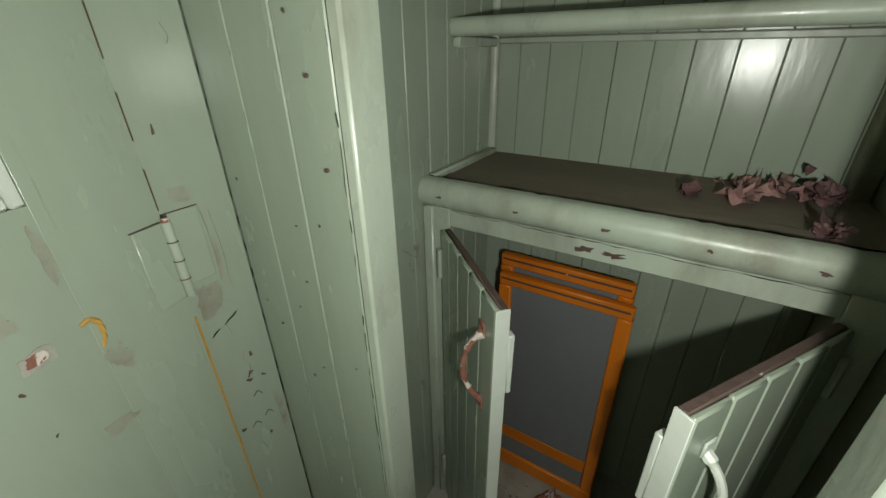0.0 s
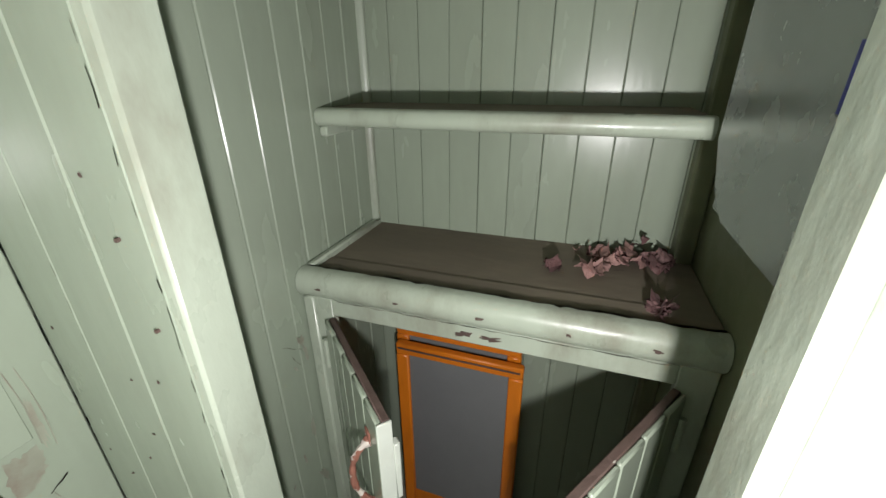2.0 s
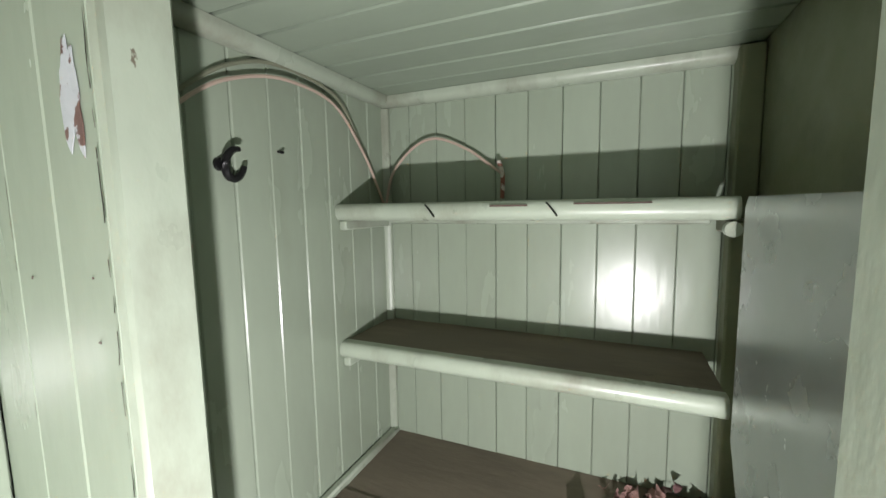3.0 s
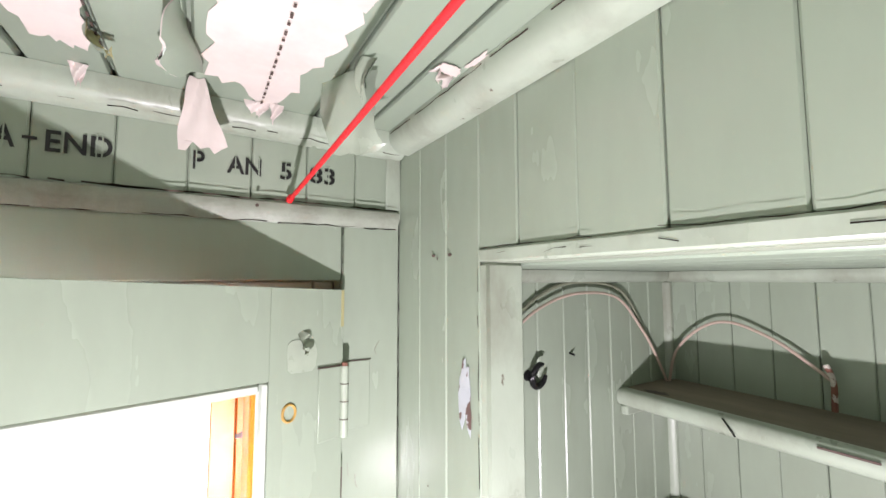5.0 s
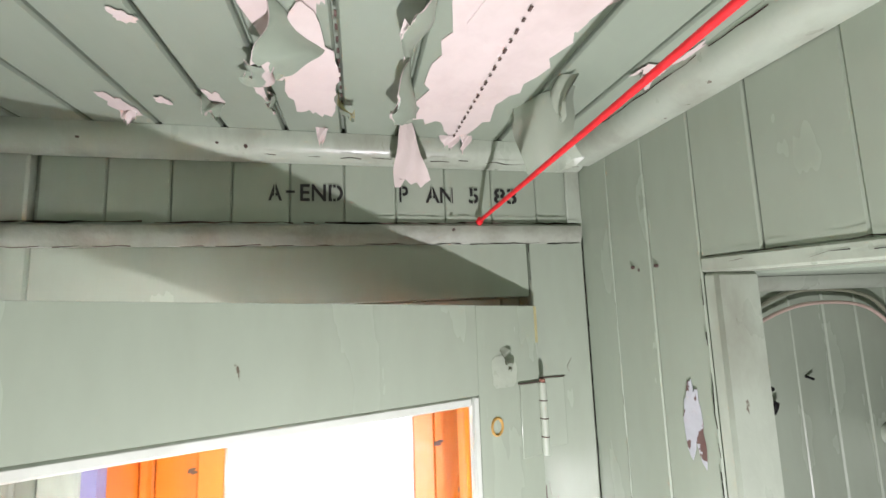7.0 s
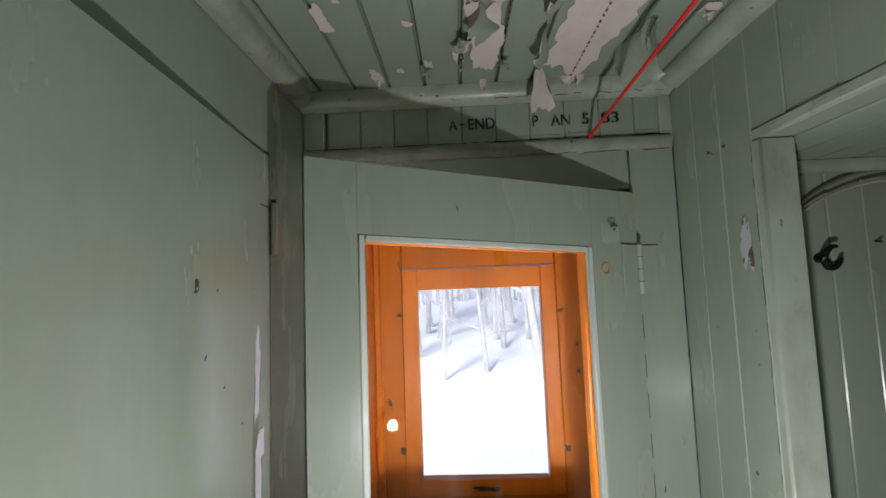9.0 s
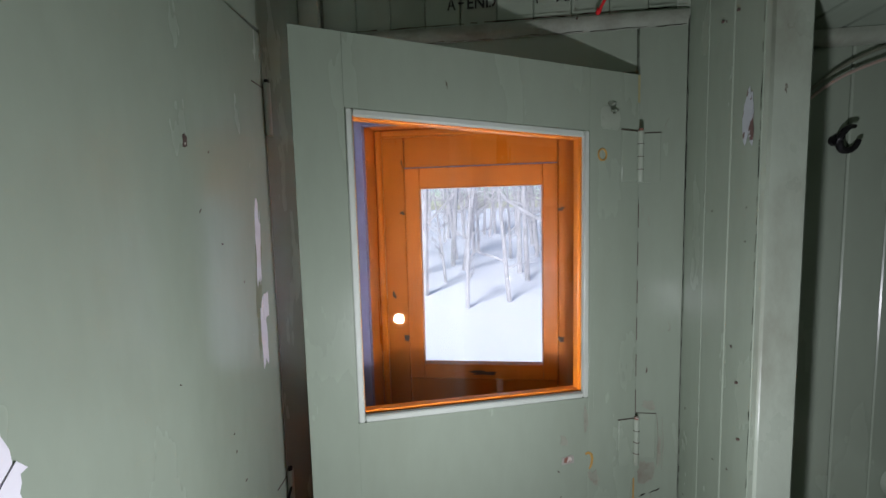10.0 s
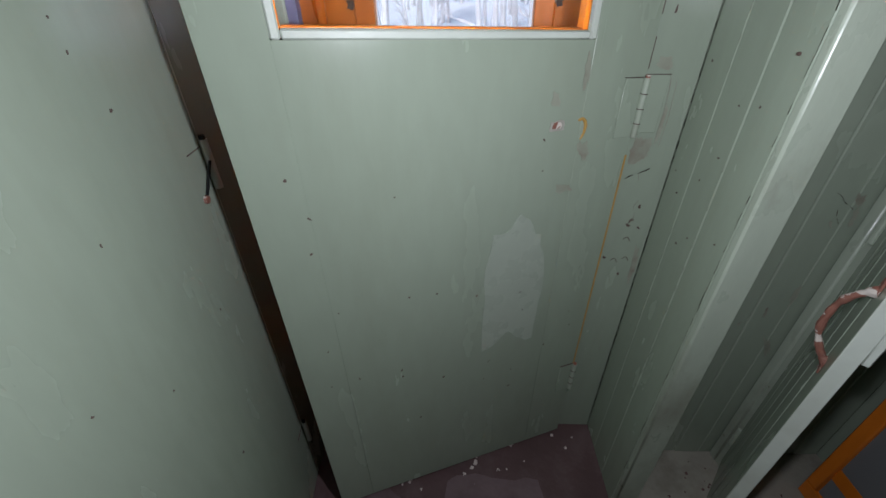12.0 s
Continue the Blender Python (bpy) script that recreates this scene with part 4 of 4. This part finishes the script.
for k in range(22):
    rng = random.Random(400 + k)
    on_leaf("scuff", bm_ragged(rng.uniform(0.001, 0.0035), rng.uniform(0.001, 0.004), 120 + k, 10, 0.4, 0.2), M_BROWNEDGE, rng.uniform(-0.62, -0.1), rng.uniform(0.5, 1.95), rng.uniform(0, 180))

# ---- outer door with the snowy view ----
outer = thing("outer_door", "orange painted wooden outer door with a window", "door")
OX0, OX1, OY = -0.7950, -0.1650, 0.228
part("stile", bm_box(OX0, -0.7205, OY, OY + 0.04, 0.008, 1.942, bevel=0.003), M_ORANGE, outer)
part("stile", bm_box(-0.2545, OX1, OY, OY + 0.04, 0.008, 1.942, bevel=0.003), M_ORANGE, outer)
part("top_rail", bm_box(-0.7195, -0.2555, OY, OY + 0.04, 1.838, 1.942, bevel=0.003), M_ORANGE, outer)
part("panel", bm_box(-0.7195, -0.2555, OY + 0.002, OY + 0.04, 0.206, 1.168, bevel=0.003), M_ORANGE, outer)
part("bottom_rail", bm_box(-0.7195, -0.2555, OY, OY + 0.04, 0.008, 0.202, bevel=0.003), M_ORANGE, outer)
part("sash", bm_boxes((-0.7195, -0.673, OY - 0.004, OY + 0.03, 1.170, 1.8365), (-0.300, -0.2555, OY - 0.004, OY + 0.03, 1.170, 1.8365), (-0.6728, -0.3002, OY - 0.004, OY + 0.03, 1.170, 1.217), (-0.6728, -0.3002, OY - 0.004, OY + 0.03, 1.774, 1.8365), bevel=0.002), M_ORANGE2, outer, "lighter orange window sash")
part("dark_joint", bm_boxes((-0.7195, -0.2555, OY - 0.003, OY + 0.001, 1.8368, 1.8392), (-0.735, -0.265, OY - 0.0006, OY + 0.004, 0.2025, 0.2058)), M_PURPLE, outer)
opane = part("pane", bm_box(-0.675, -0.298, OY + 0.010, OY + 0.013, 1.215, 1.789), M_GLASS, outer, "clear glass pane", soft=False)
opane.visible_shadow = False
hd = part("handle", bm_tube([(-0.212, OY - 0.006, 1.030), (-0.212, OY - 0.034, 1.005), (-0.212, OY - 0.038, 0.95), (-0.212, OY - 0.034, 0.90), (-0.212, OY - 0.004, 0.875)], lambda t: 0.008 + 0.004 * math.sin(math.pi * t)), M_ORANGE, outer, "orange painted bow handle")
part("rosette", bm_disc(-0.208, OY - 0.004, 1.052, 0.026, 0.009), M_ORANGE2, hd)
part("keyhole", bm_box(-0.220, -0.196, OY - 0.0096, OY - 0.0085, 1.046, 1.053), M_IRON_GAP, hd)
part("foot", bm_disc(-0.212, OY - 0.003, 0.870, 0.014, 0.007), M_ORANGE, hd)
for k, (x, z, a, b) in enumerate(((-0.728, 1.30, 0.012, 0.010), (-0.246, 1.30, 0.012, 0.010), (-0.73, 1.70, 0.010, 0.006), (-0.246, 1.70, 0.012, 0.006), (-0.765, 1.44, 0.006, 0.012), (-0.20, 1.60, 0.006, 0.007), (-0.20, 1.52, 0.006, 0.009),
                                  (-0.49, 1.19, 0.045, 0.007), (-0.325, 0.82, 0.016, 0.010), (-0.36, 0.80, 0.008, 0.008), (-0.268, 0.80, 0.004, 0.045))):
    on_face("wear_mark", bm_ragged(a, b, 140 + k, 18, 0.5, 0.2), M_PURPLE if k == 10 else M_BROWNEDGE, outer, x, z, y=OY - (0.0048 if k == 7 else 0.0006), label="dark worn spot")

# ---- peeling paint on the ceiling ----
def bare(x, y, rx, ry, seed, roll=0.0, points=50, rough=0.25, fine=0.12):
    bm = bm_ragged(rx, ry, seed, points, rough, fine)
    bmesh.ops.transform(bm, matrix=pose(x, y, 2.2842 - 0.0011 * (seed % 3), 0, 0, roll), verts=bm.verts[:])
    return tagged(part("bare_patch", bm, M_UNDER, soft=False), "pinkish white undercoat where ceiling paint has peeled", "bare patch", group="bare ceiling patches")


bare(-0.262, -0.250, 0.078, 0.195, 501, 3)
bare(-0.235, -0.42, 0.070, 0.12, 502)
bare(-0.472, -0.225, 0.036, 0.135, 503, -4)
bare(-0.452, -0.40, 0.022, 0.09, 504)
for k, (x, y, rx, ry) in enumerate(((-0.717, -0.100, 0.014, 0.032), (-0.658, -0.124, 0.008, 0.012), (-0.593, -0.135, 0.009, 0.022), (-0.532, -0.175, 0.007, 0.03), (-0.065, -0.285, 0.018, 0.016),
                                    (-0.775, -0.31, 0.016, 0.04), (-0.622, -0.287, 0.010, 0.010), (-0.80, -0.42, 0.012, 0.02), (-0.735, -0.36, 0.007, 0.009), (-0.045, -0.32, 0.006, 0.02))):
    bare(x, y, rx, ry, 520 + k, 0, 26, 0.4, 0.2)
bm = bmesh.new()
for k in range(26):
    bm_box(-0.2585, -0.2555, -0.48 + 0.0165 * k, -0.474 + 0.0165 * k + 0.003 * math.sin(k * 3.1), 2.2798, 2.2806, bm=bm)
for k in range(12):
    bm_box(-0.4340, -0.4315, -0.33 + 0.019 * k, -0.322 + 0.019 * k, 2.2798, 2.2806, bm=bm)
tagged(part("joint_marks", bm, M_BROWNEDGE), "dotted brown joint lines in the bare undercoat", "joint marks", kind="stuff")


def paint_flap(x, y, z, w, l, curl, taper, seed, rx, ry, rz, outside, inside, twist=0.0, label="curled flap of peeling ceiling paint hanging down"):
    bm = bm_curl(w, l, curl, taper, seed, twist)
    f = part("paint_flap", bm, [outside, inside])
    f.matrix_basis = pose(x, y, z, rx, ry, rz)
    return tagged(f, label, "peeling paint", "paint flaps")


TOP = 2.284
paint_flap(-0.340, -0.092, TOP, 0.017, 0.090, 0.25, 3.6, 1, 4, -3, 0, M_UNDER, M_UNDER, 0.3, "white cone of peeled paint hanging from the ceiling")
paint_flap(-0.345, -0.215, TOP, 0.14, 0.050, 1.1, 0.45, 2, 0, 12, 82, M_CEIL, M_UNDER, 0.5)
paint_flap(-0.345, -0.340, TOP, 0.13, 0.045, 1.4, 0.5, 3, 0, -8, 95, M_CEIL, M_UNDER, -0.4)
paint_flap(-0.172, -0.205, TOP, 0.105, 0.100, 0.7, 0.7, 4, -4, 8, -62, M_GREEN, M_TAPE, 0.5)
paint_flap(-0.165, -0.255, TOP, 0.05, 0.050, 0.6, 0.5, 5, -5, 20, -80, M_GREEN, M_CEIL, -0.5)
paint_flap(-0.500, -0.235, TOP, 0.060, 0.048, 2.6, 0.7, 6, -20, 0, 110, M_UNDER, M_CEIL, 0.2)
paint_flap(-0.470, -0.300, TOP, 0.080, 0.052, 1.2, 0.6, 7, 10, 0, 60, M_CEIL, M_UNDER, 0.4)
paint_flap(-0.437, -0.160, TOP, 0.035, 0.034, -1.2, 0.4, 8, 0, 0, 80, M_YELLOW, M_CEIL)
paint_flap(-0.466, -0.060, TOP, 0.020, 0.028, 0.6, 0.3, 9, 30, 0, 10, M_UNDER, M_CEIL)
paint_flap(-0.520, -0.150, TOP, 0.060, 0.016, 1.2, 0.8, 10, -30, 0, 95, M_CEIL, M_UNDER)
paint_flap(-0.262, -0.055, TOP, 0.040, 0.022, 0.5, 0.3, 11, 30, 0, 0, M_UNDER, M_CEIL)
paint_flap(-0.235, -0.060, TOP, 0.022, 0.028, 0.7, 0.25, 12, 25, 0, 10, M_UNDER, M_CEIL)
paint_flap(-0.600, -0.130, TOP, 0.035, 0.022, 1.0, 0.5, 13, -40, 0, 40, M_CEIL, M_UNDER)
paint_flap(-0.065, -0.275, TOP, 0.040, 0.018, 1.5, 0.6, 14, -30, 0, 30, M_UNDER, M_CEIL)
paint_flap(-0.715, -0.085, TOP, 0.020, 0.018, 1.2, 0.5, 15, -30, 0, 20, M_UNDER, M_CEIL)
paint_flap(-0.510, -0.36, TOP, 0.030, 0.020, 1.2, 0.5, 16, -30, 0, 80, M_CEIL, M_UNDER)

# ---- outside ----
bm = bmesh.new()
N = 60
rows = []
for j in range(N + 1):
    v = j / N
    yy = -2500 + 5000 * v if v in (0.0, 1.0) else 300 * math.sinh(5.0 * (v - 0.5)) / math.sinh(2.5)
    row = []
    for i in range(N + 1):
        u = i / N
        xx = -2500 + 5000 * u if u in (0.0, 1.0) else 300 * math.sinh(5.0 * (u - 0.5)) / math.sinh(2.5)
        rise = max(0, min(yy - 4, 70)) * 0.055
        row.append(bm.verts.new((xx, yy, -1.15 + rise + 0.25 * noise.noise(Vector((xx * 0.15, yy * 0.15, 0))) * min(1, abs(yy) / 6))))
    rows.append(row)
for j in range(N):
    for i in range(N):
        bm.faces.new((rows[j][i], rows[j][i + 1], rows[j + 1][i + 1], rows[j + 1][i]))
structure("ground", bm, M_SNOW, "snow-covered ground rising towards bare woods", "snow")


def bare_tree(seed, height):
    rng = random.Random(seed)
    t = thing("tree", "bare leafless winter tree standing in snow", "tree", group="trees outside")
    bend = [rng.uniform(-0.25, 0.25) for _ in range(6)]
    spine = [Vector((bend[0] * k / 5 * 2 + bend[1] * (k / 5) ** 2, bend[2] * k / 5 * 2, height * k / 5)) for k in range(6)]
    r0 = height * 0.008 + 0.02
    part("trunk", bm_tube(spine, lambda s: r0 * (1 - 0.88 * s) + 0.008, 7), M_BARK, t)
    bm = bmesh.new()

    def limb(p, d, length, r, depth):
        mid = p + d * length * 0.5 + Vector((rng.uniform(-1, 1), rng.uniform(-1, 1), rng.uniform(-0.3, 0.6))) * length * 0.10
        end = p + d * length + Vector((rng.uniform(-1, 1), rng.uniform(-1, 1), rng.uniform(-0.2, 0.8))) * length * 0.18
        a, b = Vector(p), Vector(end)
        for q0, q1, ra, rb in ((a, mid, r, r * 0.7), (mid, b, r * 0.7, r * 0.3)):
            ax = (q1 - q0).normalized()
            s = ax.cross(Vector((0.3, 0.2, 0.9))).normalized()
            w = s.cross(ax)
            ring0 = [bm.verts.new(q0 + ra * (math.cos(k * 2.094) * s + math.sin(k * 2.094) * w)) for k in range(3)]
            ring1 = [bm.verts.new(q1 + rb * (math.cos(k * 2.094) * s + math.sin(k * 2.094) * w)) for k in range(3)]
            for k in range(3):
                bm.faces.new((ring0[k], ring0[(k + 1) % 3], ring1[(k + 1) % 3], ring1[k]))
        if depth:
            for _ in range(4):
                f = rng.uniform(0.35, 1.0)
                nd = (d + Vector((rng.uniform(-1, 1), rng.uniform(-1, 1), rng.uniform(-0.4, 0.8))) * 0.8).normalized()
                limb(p + (end - p) * f, nd, length * rng.uniform(0.35, 0.6), r * 0.45, depth - 1)

    for k in range(16):
        f = rng.uniform(0.18, 0.98)
        p = spine[0].lerp(spine[-1], f)
        i = min(4, int(f * 5))
        p = spine[i].lerp(spine[i + 1], f * 5 - i)
        a = rng.uniform(0, 6.28)
        d = Vector((math.cos(a), math.sin(a), rng.uniform(0.1, 0.9))).normalized()
        limb(p, d, height * rng.uniform(0.10, 0.24) * (1.15 - f), r0 * 0.4 * (1.1 - f) + 0.006, 2)
    part("crown", bm, M_BARK, t, "bare twigs")
    return t


def ground_z(xx, yy):
    return -1.15 + max(0, min(yy - 4, 70)) * 0.055 - 0.15


kinds = [bare_tree(s, h) for s, h in ((1, 9.0), (2, 11.0), (3, 6.0), (4, 4.0))]
rng = random.Random(77)
for i, t in enumerate(kinds):
    xx, yy = ((1.9, 14.0), (-3.6, 19.0), (0.6, 17.5), (-1.9, 12.5))[i]
    t.matrix_basis = pose(xx, yy, ground_z(xx, yy))
for i in range(170):
    yy = rng.uniform(9, 48)
    xx = rng.uniform(-0.5, 0.5) * yy
    copy_thing(kinds[i % 4], pose(xx, yy, ground_z(xx, yy), rng.uniform(-4, 4), rng.uniform(-4, 4), rng.uniform(0, 360)))

# torn lino on the floor
M_LINO = material("worn_purple_grey_lino", (0.17, 0.115, 0.125), 0.6, spread=0.15, scale=7, grain=70, bump=0.2, dirt=(0.09, 0.05, 0.05), dirt_amount=0.6, dirt_scale=9)
for k, (x, y, rx, ry) in enumerate(((-0.36, -0.42, 0.19, 0.28), (-0.74, -0.50, 0.17, 0.30), (-0.50, -1.3, 0.36, 0.55))):
    bm = bm_ragged(rx, ry, 700 + k, 40, 0.10, 0.03)
    bmesh.ops.transform(bm, matrix=pose(x, y, 0.0045 + 0.0003 * k), verts=bm.verts[:])
    part("lino_piece", bm, M_LINO, floor, "torn piece of purple-grey lino", soft=False)

# cracked paint along joints
def crack_line(parent, a, b, seed, width=0.0022, jitter=0.002, proud=(0, -0.0012, 0), fill=0.75, mat=None):
    """Short uneven dark cracks, and the shade of the door gap, along a straight joint, as one strip."""
    rng = random.Random(seed)
    a, b = Vector(a), Vector(b)
    n = max(6, int((b - a).length / 0.016))
    d = (b - a).normalized()
    side = d.cross(Vector(proud)).normalized()
    bm = bmesh.new()
    prev = None
    for i in range(n + 1):
        p = a.lerp(b, i / n) + side * rng.uniform(-1, 1) * jitter + Vector(proud)
        w = width * rng.uniform(0.15, 1.0)
        q = (bm.verts.new(p + side * w / 2), bm.verts.new(p - side * w / 2))
        if prev and rng.random() < fill:
            bm.faces.new((prev[0], prev[1], q[1], q[0]))
        prev = q
    for v in [v for v in bm.verts if not v.link_faces]:
        bm.verts.remove(v)
    bmesh.ops.solidify(bm, geom=bm.faces[:], thickness=0.0005)
    part("paint_crack", bm, mat or M_BROWNEDGE, parent, soft=False)


crack_line(wall_end, (-0.92, -0.0135, 2.1435), (-0.01, -0.0135, 2.1435), 1, 0.004, 0.0012, (0, -0.0008, 0), 0.95)
crack_line(wall_end, (-0.92, -0.006, 2.1085), (-0.01, -0.006, 2.1085), 2, 0.002, 0.0016)
crack_line(wall_end, (-0.60, -0.036, 2.2440), (-0.02, -0.036, 2.2440), 3, 0.0018, 0.002, (0, -0.006, 0), 0.6)
crack_line(wall_end, (-0.1105, -0.002, 2.01), (-0.1105, -0.002, 2.11), 4, 0.0016, 0.001)
crack_line(wall_end, (-0.002, -0.0035, 0.1), (-0.002, -0.0035, 2.10), 5, 0.0017, 0.0012, fill=0.6)
crack_line(wall_right, (-0.0035, -0.27, 2.0570), (-0.0035, -0.84, 2.0570), 6, 0.0014, 0.0020, (-0.0008, 0, 0), 0.5)
crack_line(wall_right, (-0.0030, -0.27, 2.0470), (-0.0030, -0.84, 2.0470), 7, 0.0013, 0.003, (-0.0008, 0, 0), 0.3)
crack_line(wall_right, (-0.0015, -0.2615, 0.2), (-0.0015, -0.2615, 2.03), 8, 0.002, 0.0012, (-0.0022, 0, 0), 0.6)
crack_line(wall_right, (-0.0385, -0.05, 2.2785), (-0.0385, -1.2, 2.2785), 9, 0.0022, 0.001, (-0.003, 0, -0.001), 0.75)
crack_line(inner, (-0.12, -0.0002, 1.20), (-0.12, -0.0002, 1.99), 10, 0.0007, 0.0005, (0, -0.0008, 0), 0.4, M_TRIM)
crack_line(cupboard, (0.3895, -0.18, 1.0555), (0.3895, -0.83, 1.0555), 11, 0.002, 0.0012, (-0.001, 0, 0), 1.1)
crack_line(bench_top, (0.410, -0.10, 1.1165), (0.410, -0.90, 1.1165), 12, 0.010, 0.003, (0, 0, 0.0072), 0.97, M_BENCH)
for k, y in enumerate((-0.15, -0.33, -0.5, -0.66, -0.8)):
    rng = random.Random(900 + k)
    bm = bm_ragged(rng.uniform(0.004, 0.009), rng.uniform(0.002, 0.004), 910 + k, 14, 0.5, 0.25)
    bmesh.ops.transform(bm, matrix=Matrix.Translation((0.3685, y, 1.091)) @ Matrix.Rotation(radians(90), 4, "Z") @ Matrix.Rotation(radians(90), 4, "X"), verts=bm.verts[:])
    part("chip", bm, M_BROWNEDGE, bench_top, soft=False)

rack(inner)

# black strip along the hinge-side gap: the gap's darkness is painted on
crack_line(wall_end, (-0.1120, -0.0035, 0.02), (-0.1120, -0.0035, 1.99), 20, 0.0042, 0.0008, (0, -0.0008, 0), 0.97, M_IRON_GAP)
crack_line(wall_end, (-0.1085, -0.0028, 0.25), (-0.1085, -0.0028, 1.03), 21, 0.0045, 0.0012, (0, -0.0008, 0), 0.9, M_RUSTRING)
crack_line(wall_end, (-0.095, -0.0024, 0.965), (-0.045, -0.0024, 0.988), 22, 0.003, 0.0012, (0, -0.0008, 0), 0.95)
for k, (x, z) in enumerate(((-0.060, 0.80), (-0.050, 0.74), (-0.078, 0.735))):
    bm = bm_tube([(x, -0.0022, z), (x + 0.008, -0.0030, z + 0.007), (x + 0.014, -0.0030, z + 0.001), (x + 0.017, -0.0022, z - 0.006)], 0.0009, 5)
    part("scratch", bm, M_BROWNEDGE, wall_end)
# lifted paint and grime along the board joints
for k, (y, z0, z1) in enumerate(((-0.087, 1.2, 2.0), (-0.174, 0.5, 1.1), (-0.087, 0.4, 0.9))):
    crack_line(wall_right, (-0.0005, y, z0), (-0.0005, y, z1), 30 + k, 0.0012, 0.0006, (-0.0008, 0, 0), 0.25)
for k in range(16):
    rng = random.Random(950 + k)
    on_wall("scuff", bm_ragged(rng.uniform(0.0012, 0.003), rng.uniform(0.0012, 0.004), 960 + k, 10, 0.4, 0.2), M_BROWNEDGE, wall_right, rng.choice((-0.03, -0.06, -0.12, -0.15, -0.2, -0.23)), rng.uniform(0.5, 2.2), -0.0016, rng.uniform(0, 180))
# grime on the closet side wall beside the cupboard
for k, (x, z, a, b) in enumerate(((0.356, 0.955, 0.010, 0.016), (0.365, 0.915, 0.006, 0.024), (0.325, 0.90, 0.003, 0.010), (0.345, 0.70, 0.008, 0.030), (0.30, 0.64, 0.004, 0.016), (0.355, 0.52, 0.008, 0.040), (0.25, 0.60, 0.003, 0.006))):
    on_face("grime", bm_ragged(a, b, 980 + k, 30, 0.45, 0.3), M_SMUDGE, closet_left, x, z, y=CY0 - 0.0012, roll=12 * (k % 3), label="dark grime in the paint")
for k, (x0, z0, x1, z1) in enumerate(((0.300, 0.975, 0.352, 0.935), (0.318, 0.94, 0.34, 0.90))):
    crack_line(closet_left, (x0, CY0 - 0.0002, z0), (x1, CY0 - 0.0002, z1), 990 + k, 0.002, 0.002, (0, -0.001, 0), 0.8)
# lifted paint on the casing beside the passage door
for k in range(10):
    rng = random.Random(1200 + k)
    z, x = rng.uniform(0.35, 1.95), rng.uniform(-0.095, -0.012)
    bm = bm_tube([(x, -0.0022, z), (x + rng.uniform(-0.006, 0.006), -0.0028, z + 0.010), (x + rng.uniform(-0.008, 0.008), -0.0022, z + rng.uniform(0.016, 0.03))], 0.0007, 5)
    part("scratch", bm, M_SMUDGE, wall_end)
